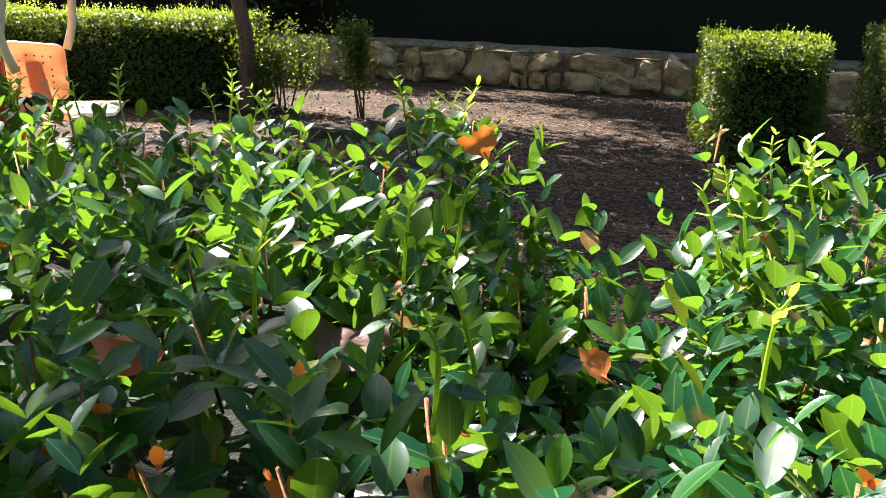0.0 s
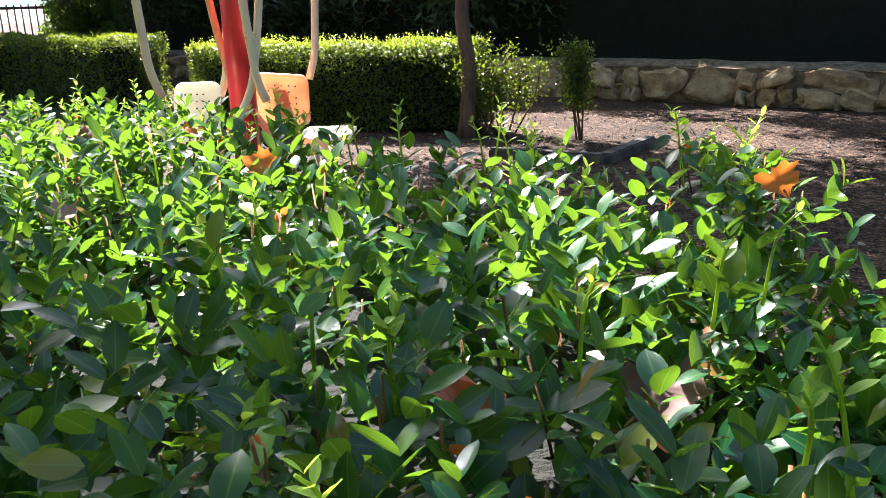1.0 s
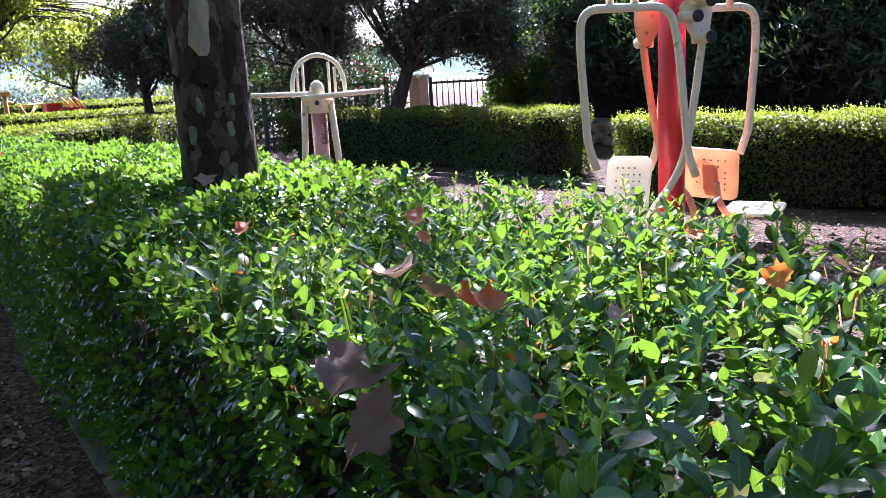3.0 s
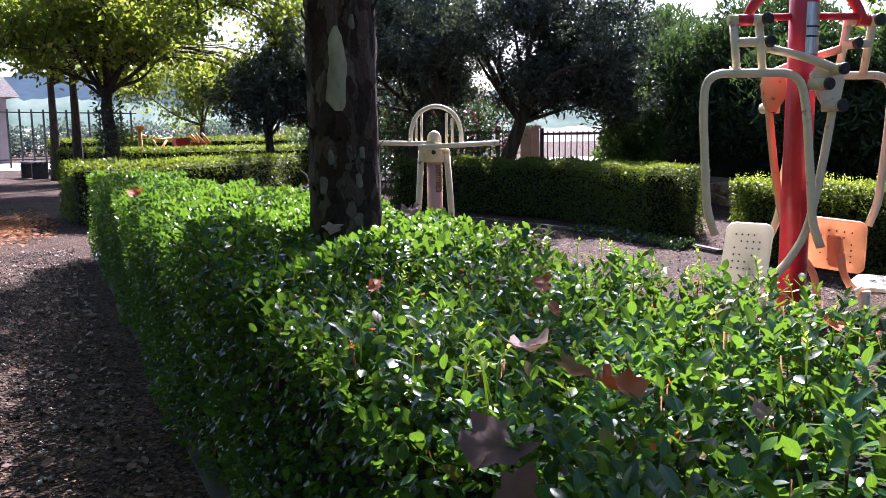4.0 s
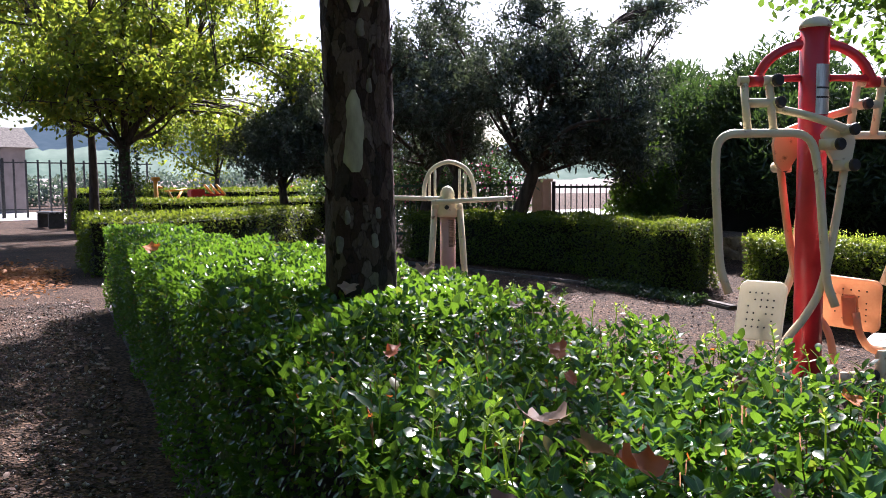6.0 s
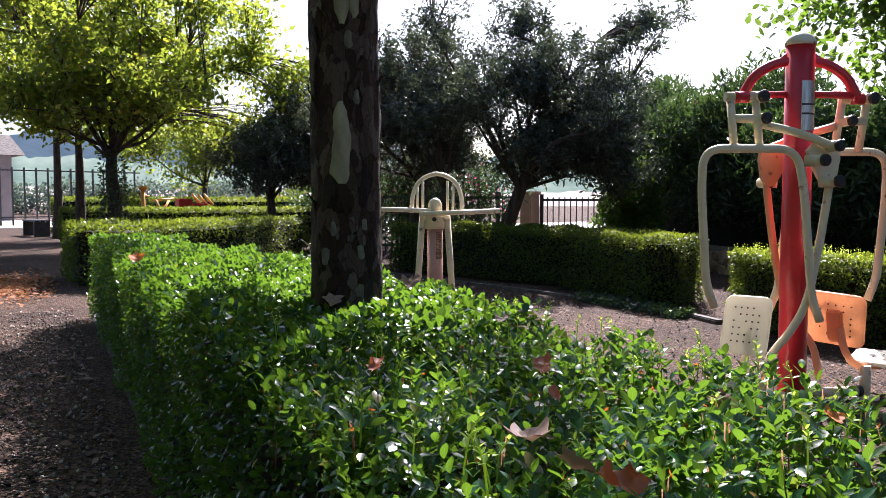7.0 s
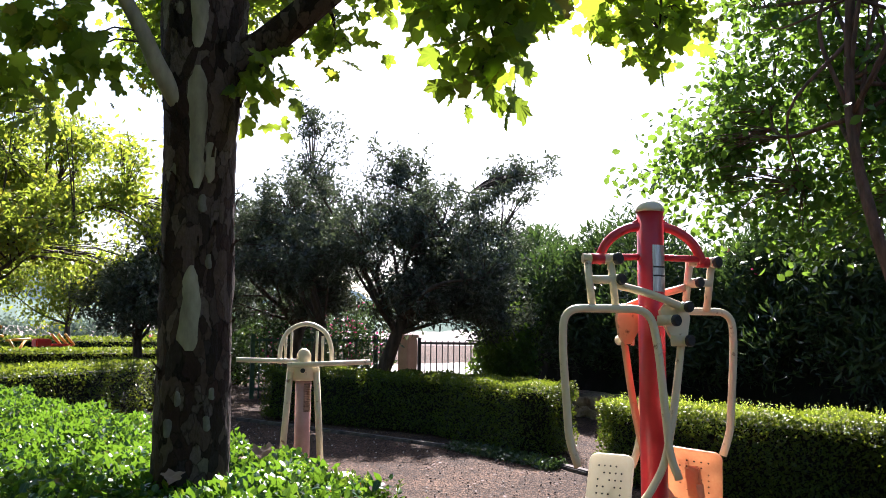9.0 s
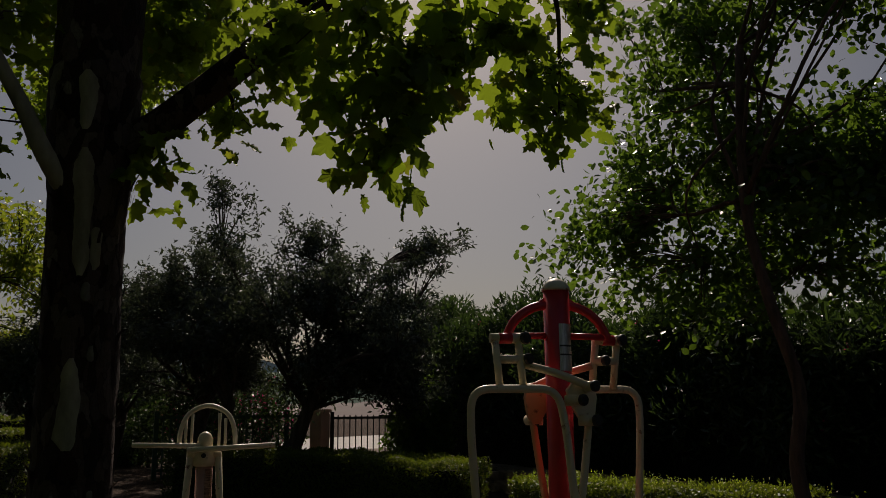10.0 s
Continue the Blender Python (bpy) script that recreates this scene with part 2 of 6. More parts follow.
# ---- building helpers ----
def mesh_ob(name, verts, faces, mat, parent=None, label="", smooth=False):
    me = bpy.data.meshes.new(name)
    me.from_pydata([tuple(v) for v in verts], [], [tuple(f) for f in faces])
    me.materials.append(mat)
    if smooth:
        me.polygons.foreach_set("use_smooth", [True] * len(me.polygons))
    ob = new(name, me)
    if parent:
        ob.parent = parent
    if label:
        ob["label"] = label
    return ob


def part(name, bm, mat, parent, label="", smooth=False):
    """One bmesh as one mesh object under a thing or a part."""
    me = bpy.data.meshes.new(name)
    bm.to_mesh(me)
    bm.free()
    me.materials.append(mat)
    if smooth:
        me.polygons.foreach_set("use_smooth", [True] * len(me.polygons))
    ob = new(name, me)
    if parent:
        ob.parent = parent
    if label:
        ob["label"] = label
    return ob


def tube(bm, pts, radii, seg=8, cap=True):
    """A round bar along pts."""
    pts = [Vector(p) for p in pts]
    if isinstance(radii, (int, float)):
        radii = [radii] * len(pts)
    rings, side = [], None
    for i, p in enumerate(pts):
        d = (pts[min(i + 1, len(pts) - 1)] - pts[max(i - 1, 0)]).normalized()
        ref = side if side is not None else (Vector((0, 0, 1)) if abs(d.z) < 0.9 else Vector((1, 0, 0)))
        a = (ref - d * ref.dot(d))
        a = a.normalized() if a.length > 1e-6 else d.orthogonal().normalized()
        side, b = a, d.cross(a)
        rings.append([bm.verts.new(p + (a * math.cos(2 * math.pi * k / seg) + b * math.sin(2 * math.pi * k / seg)) * radii[i]) for k in range(seg)])
    for r0, r1 in zip(rings, rings[1:]):
        for k in range(seg):
            f = bm.faces.new((r0[k], r0[(k + 1) % seg], r1[(k + 1) % seg], r1[k]))
            f.smooth = True
    if cap:
        bm.faces.new(rings[0][::-1])
        bm.faces.new(rings[-1])
    return bm


def curve_pts(pts, n=6):
    """A smooth line through pts."""
    pts = [Vector(p) for p in pts]
    ext = [pts[0] * 2 - pts[1]] + pts + [pts[-1] * 2 - pts[-2]]
    out = []
    for i in range(1, len(ext) - 2):
        a, b, c, d = ext[i - 1:i + 3]
        for k in range(n):
            t = k / n
            out.append(0.5 * ((2 * b) + (c - a) * t + (2 * a - 5 * b + 4 * c - d) * t * t + (3 * b - a - 3 * c + d) * t ** 3))
    return out + [pts[-1]]


def rounded(pts, r, n=5):
    """A polyline with its corners rounded."""
    pts = [Vector(p) for p in pts]
    out = [pts[0]]
    for a, b, c in zip(pts, pts[1:], pts[2:]):
        l = min(r, (a - b).length * 0.49, (c - b).length * 0.49)
        p, q = b + (a - b).normalized() * l, b + (c - b).normalized() * l
        for k in range(n + 1):
            t = k / n
            out.append(p.lerp(b, t).lerp(b.lerp(q, t), t))
    return out + [pts[-1]]


def empty(name, at, label, category, group="", kind=""):
    e = new(name)
    e.matrix_world = Matrix.Translation(at)
    return tagged(e, label, category, group, kind)


def box(bm, cx, cy, cz, sx, sy, sz, bevel=0.0, m=None):
    r = bmesh.ops.create_cube(bm, size=1, matrix=(m or Matrix()) @ Matrix.Translation((cx, cy, cz)) @ Matrix.Diagonal((sx, sy, sz, 1)))
    if bevel:
        es = list({e for v in r["verts"] for e in v.link_edges})
        bmesh.ops.bevel(bm, geom=es, offset=bevel, segments=2, affect="EDGES")
    return bm


# ---- foliage ----
def leaf_shape(width=0.5, fold=0.18, droop=0.12, rows=4):
    """A pointed oval leaf one unit long, folded along its rib, growing along +y with its face up."""
    vs, fs = [(0, 0, 0)], []
    for i in range(1, rows):
        t = i / rows
        w = width * 0.5 * math.sin(math.pi * t ** 1.05) ** 0.68
        z = -droop * t * t
        vs += [(-w, t, z + fold * w * 2 * 0.5), (0, t, z), (w, t, z + fold * w * 2 * 0.5)]
    vs.append((0, 1, -droop))
    fs += [(0, 2, 1), (0, 3, 2)]
    for i in range(rows - 2):
        a = 1 + 3 * i
        fs += [(a, a + 1, a + 4, a + 3), (a + 1, a + 2, a + 5, a + 4)]
    a, e = 1 + 3 * (rows - 2), len(vs) - 1
    fs += [(a, a + 1, e), (a + 1, a + 2, e)]
    return np.array(vs), fs


def quad_leaf(width=0.5):
    w = width / 2
    return np.array([(0, 0, 0), (-w, 0.45, 0.06), (0, 1, -0.08), (w, 0.45, 0.06)]), [(0, 3, 2), (0, 2, 1)]


def lobed_leaf():
    """A five-pointed leaf with toothed lobes."""
    ring = [(0, 0)]
    for ang, r in ((-152, 0.34), (-128, 0.5), (-112, 0.62), (-98, 0.55), (-84, 0.52), (-70, 0.72), (-58, 0.8), (-46, 0.66), (-33, 0.56), (-20, 0.72), (-10, 0.86), (0, 1.0), (10, 0.84), (20, 0.74), (33, 0.57), (46, 0.64), (58, 0.8), (70, 0.7), (84, 0.52), (98, 0.56), (112, 0.6), (128, 0.5), (152, 0.34)):
        ring.append((math.sin(radians(ang)) * r * 0.72, 0.3 + math.cos(radians(ang)) * r * 0.7))
    vs = [(0, 0.3, 0)] + [(x, y, -0.25 * x * x - 0.12 * (y - 0.3) ** 2 + (0.05 if i % 2 else -0.03)) for i, (x, y) in enumerate(ring)]
    n = len(ring)
    return np.array(vs), [(0, 1 + i, 1 + (i + 1) % n) for i in range(n)]


LEAF, YOUNG, QUAD, LOBED = leaf_shape(0.5, 0.2, 0.14, 6), leaf_shape(0.42, 0.3, 0.05, 4), quad_leaf(0.55), lobed_leaf()
MID = leaf_shape(0.56, 0.2, 0.14, 3)


def scatter(name, shape, pos, grow, face, size, mat, parent, label=""):
    """All copies of a leaf shape as one mesh: places, growing directions, facing directions and lengths."""
    sv, sf = shape
    n, k = len(pos), len(sv)
    y = grow / np.linalg.norm(grow, axis=1, keepdims=True)
    x = np.cross(y, face)
    x /= np.linalg.norm(x, axis=1, keepdims=True) + 1e-9
    z = np.cross(x, y)
    v = pos[:, None, :] + size[:, None, None] * (sv[None, :, 0:1] * x[:, None, :] + sv[None, :, 1:2] * y[:, None, :] + sv[None, :, 2:3] * z[:, None, :])
    loops = np.concatenate([np.array(f) for f in sf])
    lens = np.array([len(f) for f in sf])
    me = bpy.data.meshes.new(name)
    me.vertices.add(n * k)
    me.vertices.foreach_set("co", v.reshape(-1).astype(np.float32))
    me.loops.add(n * len(loops))
    me.loops.foreach_set("vertex_index", (loops[None, :] + (np.arange(n) * k)[:, None]).reshape(-1).astype(np.int32))
    me.polygons.add(n * len(lens))
    all_lens = np.tile(lens, n)
    me.polygons.foreach_set("loop_start", np.concatenate([[0], np.cumsum(all_lens)[:-1]]).astype(np.int32))
    me.polygons.foreach_set("use_smooth", np.ones(n * len(lens), bool))
    me.update(calc_edges=True)
    if shape is LEAF or shape is QUAD or shape is MID:
        rib = np.minimum(1, np.abs(sv[:, 0]) * 50)
        me.attributes.new("rib", "FLOAT", "POINT").data.foreach_set("value", np.tile(rib, n).astype(np.float32))
    me.materials.append(mat)
    ob = new(name, me)
    ob["kind"] = "stuff"
    if parent:
        ob.parent = parent
        ob.matrix_parent_inverse = parent.matrix_world.inverted()
    if label:
        ob["label"] = label
    return ob


def rand_dirs(n, up=0.0):
    d = rng.normal(size=(n, 3))
    d /= np.linalg.norm(d, axis=1, keepdims=True)
    d[:, 2] += up
    return d / np.linalg.norm(d, axis=1, keepdims=True)


def inside(poly, p):
    x, y = p[:, 0], p[:, 1]
    r = np.zeros(len(p), bool)
    for (x0, y0), (x1, y1) in zip(poly, poly[1:] + poly[:1]):
        c = (y0 > y) != (y1 > y)
        r ^= c & (x < (x1 - x0) * (y - y0) / (y1 - y0 + 1e-12) + x0)
    return r


def inset(poly, d):
    """The outline pulled in by d (outline counter-clockwise)."""
    out = []
    for a, b, c in zip(poly[-1:] + poly[:-1], poly, poly[1:] + poly[:1]):
        a, b, c = Vector(a), Vector(b), Vector(c)
        n0 = Vector((-(b - a).y, (b - a).x)).normalized()
        n1 = Vector((-(c - b).y, (c - b).x)).normalized()
        m = (n0 + n1)
        m = m / max(m.length_squared / 2, 0.5)
        out.append(tuple(b + m * d))
    return out


def hedge_points(poly, top, n, shell=0.08, low=0.08, wave=0.02, share=None):
    """Places and outward directions over the top and the sides of a clipped hedge."""
    P = np.array(poly)
    lo, hi = P.min(0), P.max(0)
    seg = [(np.array(a), np.array(b)) for a, b in zip(poly, poly[1:] + poly[:1])]
    lens = np.array([np.linalg.norm(b - a) for a, b in seg])
    area = 0.5 * abs(sum(a[0] * b[1] - b[0] * a[1] for a, b in seg))
    sides = lens.sum() * (top - low)
    nt = int(n * (share if share is not None else area / (area + sides)))
    q = lo + rng.random((nt * 4 + 50, 2)) * (hi - lo)
    q = q[inside(poly, q)][:nt]
    nt = len(q)
    zt = top + wave * np.sin(q[:, 0] * 3.1 + 1) * np.cos(q[:, 1] * 3.7) + wave * np.sin(q[:, 0] * 9 + q[:, 1] * 7) - rng.random(nt) ** 2 * shell
    pt = np.column_stack([q, zt])
    ot = np.tile([0, 0, 1.0], (nt, 1))
    ns = n - nt
    k = rng.choice(len(seg), ns, p=lens / lens.sum())
    A, B = np.array([s[0] for s in seg])[k], np.array([s[1] for s in seg])[k]
    t = rng.random(ns)[:, None]
    d = (B - A) / np.linalg.norm(B - A, axis=1, keepdims=True)
    out2 = np.column_stack([d[:, 1], -d[:, 0]])
    zs = low + (top - low) * rng.random(ns)
    bulge = wave * 1.5 * np.sin(zs * 8 + t[:, 0] * lens[k] * 4) - rng.random(ns) ** 2 * shell
    q = A + (B - A) * t + out2 * bulge[:, None]
    ps = np.column_stack([q, zs])
    os = np.column_stack([out2, np.full(ns, 0.25)])
    return np.vstack([pt, ps]), np.vstack([ot, os])


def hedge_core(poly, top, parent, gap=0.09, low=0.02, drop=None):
    """A closed near-black body just below a hedge's leaves, standing for the shade inside it."""
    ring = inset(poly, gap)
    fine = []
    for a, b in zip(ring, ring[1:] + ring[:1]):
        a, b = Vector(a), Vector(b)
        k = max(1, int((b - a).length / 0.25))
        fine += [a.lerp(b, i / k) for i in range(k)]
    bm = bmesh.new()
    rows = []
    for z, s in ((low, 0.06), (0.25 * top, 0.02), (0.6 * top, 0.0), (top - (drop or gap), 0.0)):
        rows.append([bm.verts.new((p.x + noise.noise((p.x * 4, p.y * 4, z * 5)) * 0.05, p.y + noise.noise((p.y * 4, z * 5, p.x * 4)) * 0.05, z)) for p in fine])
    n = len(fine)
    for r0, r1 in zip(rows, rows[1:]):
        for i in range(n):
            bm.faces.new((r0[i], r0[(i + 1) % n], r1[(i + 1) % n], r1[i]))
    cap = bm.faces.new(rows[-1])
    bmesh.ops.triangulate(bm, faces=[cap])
    ob = part("core", bm, M["core"], parent, "near-black body standing for the shade inside the hedge")
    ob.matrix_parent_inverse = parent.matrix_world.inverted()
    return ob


def hedge(label, poly, top, n, size, mat="hedge", shape=None, shell=0.14, low=0.03, wave=0.02, share=None, group="clipped hedges", sprouts=14):
    c = np.array(poly).mean(0)
    e = empty("hedge", (c[0], c[1], 0), label, "hedge", group)
    bpy.context.view_layer.update()
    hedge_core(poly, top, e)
    p, o = hedge_points(poly, top, n, shell, low, wave, share)
    d = rand_dirs(len(p))
    scatter("leaves", shape or QUAD, p, o * 0.7 + d, o + d[:, [1, 2, 0]] * 0.8 + np.array([0, 0, 0.4]), size * (0.6 + 0.8 * rng.random(len(p))), M[mat], e)
    k = len(poly) * sprouts
    i = rng.integers(0, len(p), k)
    i = i[p[i][:, 2] > top - 0.05]
    q = np.repeat(p[i], 6, axis=0)
    q[:, 2] += np.tile(np.arange(6) * 0.014, len(i))
    d = rand_dirs(len(q), 0.4)
    scatter("shoots", QUAD, q, d, rand_dirs(len(q), 0.6), size * 0.6 * (0.6 + 0.6 * rng.random(len(q))), M["young"], e, "loose young shoots above the clipped top")
    return e


# ---- ground ----
def ground():
    xs = np.concatenate([[-900, -300, -120, -60], np.arange(-34, 12.1, 0.5), [20, 60, 200, 900]])
    ys = np.concatenate([[-900, -200, -60, -20], np.arange(-8, 18.1, 0.5), [26, 40, 80, 200, 900]])
    vs = [(x, y, 0.012 * noise.noise((x * 0.6, y * 0.6, 0)) if abs(x) < 34 and abs(y) < 18 else 0.0) for y in ys for x in xs]
    w = len(xs)
    fs = [(j * w + i, j * w + i + 1, (j + 1) * w + i + 1, (j + 1) * w + i) for j in range(len(ys) - 1) for i in range(w - 1)]
    return tagged(mesh_ob("ground", vs, fs, M["gravel"], smooth=True), "brown fine gravel and earth ground of the park", "ground", kind="structure")


ground()

# ---- near hedge, built from leafy shoots ----
NEAR = [(1.6, -0.3), (1.75, 0.75), (0.6, 0.88), (0.19, 0.85), (0.13, 0.7), (0.09, 0.6), (0.075, 0.7), (0.055, 0.79), (0.0, 0.9), (-0.13, 1.01), (-0.48, 1.12), (-1.36, 1.44), (-2.2, 1.78), (-3.6, 2.2), (-5.2, 2.3), (-7.0, 2.55), (-8.0, 2.6), (-8.3, 2.3), (-5.3, 1.53), (-3.3, 1.01), (-1.6, 0.6), (-1.0, 0.48), (-0.78, 0.4), (-0.56, 0.32), (0.0, 0.12)]
TOP = 0.775


def sprig_mesh(h, pairs, lean, seed):
    """A soft yellow-green shoot with small leaves in pairs."""
    r = random.Random(seed)
    bm = bmesh.new()
    line = curve_pts([(0, 0, -0.03), (lean * 0.3, 0, h * 0.5), (lean, 0.004, h)], 4)
    tube(bm, line, [0.0016 * (1 - 0.5 * k / len(line)) for k in range(len(line))], 5)
    sv, sf = YOUNG
    for k in range(pairs):
        t = 0.25 + 0.75 * (k + 1) / pairs
        p = Vector((lean * t * t, 0, h * t))
        for s in (0, math.pi):
            m = Matrix.Translation(p) @ Matrix.Rotation(s + k * 1.6 + r.uniform(-0.4, 0.4), 4, "Z") @ Matrix.Rotation(radians(8 + 34 * t + r.uniform(-18, 18)), 4, "X") @ Matrix.Scale(0.009 + 0.013 * (1 - t) + r.uniform(0, 0.004), 4)
            vs = [bm.verts.new(m @ Vector(c)) for c in sv]
            for f in sf:
                bm.faces.new([vs[i] for i in f])
    me = bpy.data.meshes.new("sprig")
    bm.to_mesh(me)
    bm.free()
    me.materials.append(M["young"])
    return me


def hedge_details(e, q, base_z):
    inv = e.matrix_world.inverted()
    sprigs = [sprig_mesh(h, k, l, i) for i, (h, k, l) in enumerate(((0.038, 3, 0.006), (0.05, 4, 0.014), (0.03, 3, -0.008), (0.066, 5, 0.022), (0.042, 3, -0.018), (0.026, 3, 0.003)))]
    r = random.Random(11)
    spots = [(-0.35, 1.06, 3), (-0.33, 1.04, 1), (-0.37, 1.07, 4), (-0.31, 1.08, 0), (-0.12, 0.98, 3), (-0.10, 1.0, 1), (-0.06, 0.93, 3), (-0.45, 0.97, 3), (0.22, 0.66, 3), (0.21, 0.45, 3), (-0.177, 0.474, 0), (-1.21, 1.36, 3), (-1.18, 1.33, 1), (0.18, 0.74, 2), (-0.7, 1.15, 3), (-0.55, 1.08, 1), (-1.05, 1.3, 3), (-1.5, 1.45, 1), (-1.9, 1.62, 1), (-0.95, 0.5, 3), (-0.98, 0.53, 1), (-1.02, 0.52, 3), (-1.0, 0.56, 4), (-1.1, 0.5, 1), (-1.25, 0.52, 3)]
    while len(spots) < 160:
        i = r.randrange(len(q))
        if r.random() < (0.9 if q[i][1] > 0.9 - 0.36 * q[i][0] - 0.2 else 0.25):
            spots.append((q[i][0], q[i][1], r.choice((0, 0, 1, 2, 2, 4, 5))))
    for x, y, k in spots:
        ob = new("sprig", sprigs[k])
        ob.parent, ob.matrix_parent_inverse = e, inv
        ob.matrix_basis = Matrix.Translation((x, y, TOP + 0.004 + 0.008 * (k == 3))) @ Matrix.Rotation(r.uniform(0, 6.28), 4, "Z") @ Matrix.Rotation(r.uniform(-0.4, 0.4), 4, "X")
        ob["label"] = "yellow-green young shoot"
    # cut stems with dry tips: the nearer ones singly, the others joined
    kinds = []
    for k in range(5):
        bm = tube(bmesh.new(), [(0, 0, 0), (0.002 * (k - 2), 0.001, 0.5), (0.004 * (k - 2), 0.002 * k, 1)], [0.0013, 0.0011, 0.001], 6)
        me = bpy.data.meshes.new("cut_stem")
        bm.to_mesh(me)
        bm.free()
        me.materials.append(M["stem"])
        kinds.append(me)
    bm = bmesh.new()
    D = []
    single = 0
    for _ in range(680):
        i = r.randrange(len(q))
        a = Vector((q[i][0], q[i][1], base_z[i] - 0.02))
        b = a + Vector((r.uniform(-0.015, 0.015), r.uniform(-0.015, 0.015), r.uniform(0.035, 0.078)))
        w = r.uniform(0.7, 1.2)
        if single < 300 and -1.15 < a.x < 0.4:
            ob = new("cut_stem", kinds[single % 5])
            ob.parent, ob.matrix_parent_inverse = e, inv
            ob.matrix_basis = Matrix.Translation(a) @ (b - a).to_track_quat("Z", "Y").to_matrix().to_4x4() @ Matrix.Diagonal((w, w, (b - a).length, 1))
            single += 1
        else:
            tube(bm, [a, a.lerp(b, 0.5) + Vector((0.002, 0.001, 0)), b], [0.0013 * w, 0.0011 * w, 0.001 * w], 6)
        if r.random() < 0.4:
            D.append(b)
    st = part("cut_stems", bm, M["stem"], e, "woody brown cut stems")
    st["kind"] = "stuff"
    st.matrix_parent_inverse = inv
    D = np.array([tuple(p) for p in D])
    D = np.repeat(D, 2, axis=0)
    g = rand_dirs(len(D), 0.7)
    scatter("withered_leaves", YOUNG, D - g * 0.003, g, rand_dirs(len(D)), 0.007 + 0.01 * rng.random(len(D)) ** 2, M["dead_orange"], e, "withered orange leaf tips")


def near_hedge():
    e = empty("hedge", (-1.5, 1.0, 0), "dense clipped privet hedge with glossy dark green leaves beside the path", "hedge", "clipped hedges")
    bpy.context.view_layer.update()
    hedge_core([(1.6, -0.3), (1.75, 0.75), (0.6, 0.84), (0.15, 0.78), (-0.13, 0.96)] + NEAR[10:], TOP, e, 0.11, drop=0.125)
    close = [(1.2, -0.2), (1.2, 0.76), (0.6, 0.88), (0.19, 0.85), (0.13, 0.7), (0.09, 0.6), (0.075, 0.7), (0.055, 0.79), (0.0, 0.9), (-0.13, 1.01), (-0.48, 1.12), (-1.36, 1.44), (-2.2, 1.78), (-2.2, 0.74), (-1.6, 0.59), (-1.0, 0.49), (-0.78, 0.41), (-0.56, 0.33), (0.0, 0.13)]
    lo, hi = np.array(close).min(0), np.array(close).max(0)
    n = 7400
    q = lo + rng.random((n, 2)) * (hi - lo)
    q = q[inside(close, q)]
    hole = np.exp(-(((q[:, 0] - 0.02) / 0.085) ** 2 + ((q[:, 1] - 0.5) / 0.13) ** 2))
    clump = np.array([noise.noise((x * 11, y * 11, 3.7)) for x, y in q])
    q = q[(rng.random(len(q)) > 0.3 * hole) & ((clump > -0.18) | (rng.random(len(q)) < 0.35))]
    n = len(q)
    hole = np.exp(-(((q[:, 0] - 0.02) / 0.085) ** 2 + ((q[:, 1] - 0.5) / 0.13) ** 2))
    base_z = TOP - 0.055 + 0.025 * np.clip((q[:, 1] - 0.45 + 0.36 * q[:, 0]) / 0.4, 0, 1) - 0.04 * np.clip((-1.0 - q[:, 0]) / 0.8, 0, 1) + 0.018 * np.sin(q[:, 0] * 7 + 1) * np.cos(q[:, 1] * 6) + 0.045 * (rng.random(n) - 0.5) - 0.065 * (rng.random(n) < 0.42) - 0.05 * hole + 0.03 * np.array([noise.noise((x * 11, y * 11, 3.7)) for x, y in q])
    lean = rng.normal(size=(n, 2)) * 0.34
    axis = np.column_stack([lean, np.ones(n)])
    axis /= np.linalg.norm(axis, axis=1, keepdims=True)
    turn = rng.random(n) * 6.28
    P, G, F, S = [], [], [], []
    for k in range(4):
        t = 0.018 * k + 0.006 * rng.random(n)
        for side in (0, math.pi):
            a = turn + side + k * 1.57 + 0.3 * rng.normal(size=n)
            out = np.column_stack([np.cos(a), np.sin(a), np.zeros(n)])
            up = 0.5 + 0.5 * k / 3 + 0.55 * rng.random(n)
            keep = rng.random(n) < 0.86
            g = out + axis * up[:, None] + 0.28 * rng.normal(size=(n, 3))
            P.append((np.column_stack([q, base_z]) + axis * t[:, None])[keep])
            G.append(g[keep])
            F.append((axis - out * up[:, None] * 0.6)[keep])
            S.append(((0.0355 - 0.003 * k) * (0.5 + 0.72 * rng.random(n)))[keep])
    P, G, F, S = np.vstack(P), np.vstack(G), np.vstack(F), np.concatenate(S)
    near = np.where((P[:, 0] > -0.42) & (P[:, 0] < 0.25) & (P[:, 1] < 0.5) & (P[:, 2] > TOP - 0.06))[0]
    near = rng.permutation(near)[:300]
    rest = np.ones(len(P), bool)
    rest[near] = False
    scatter("leaves", LEAF, P[rest], G[rest], F[rest], S[rest], M["privet"], e)
    kinds = []
    for w, fo, dr in ((0.5, 0.2, 0.14), (0.54, 0.12, 0.2), (0.46, 0.3, 0.08), (0.5, 0.16, 0.02)):
        me = bpy.data.meshes.new("leaf")
        v, f = leaf_shape(w, fo, dr, 7)
        me.from_pydata([tuple(c) for c in v], [], f)
        me.polygons.foreach_set("use_smooth", [True] * len(me.polygons))
        me.attributes.new("rib", "FLOAT", "POINT").data.foreach_set("value", np.minimum(1, np.abs(v[:, 0]) * 50).astype(np.float32))
        me.materials.append(M["privet_single"])
        kinds.append(me)
    for i in near:
        y = Vector(G[i]).normalized()
        x = y.cross(Vector(F[i])).normalized()
        z = x.cross(y)
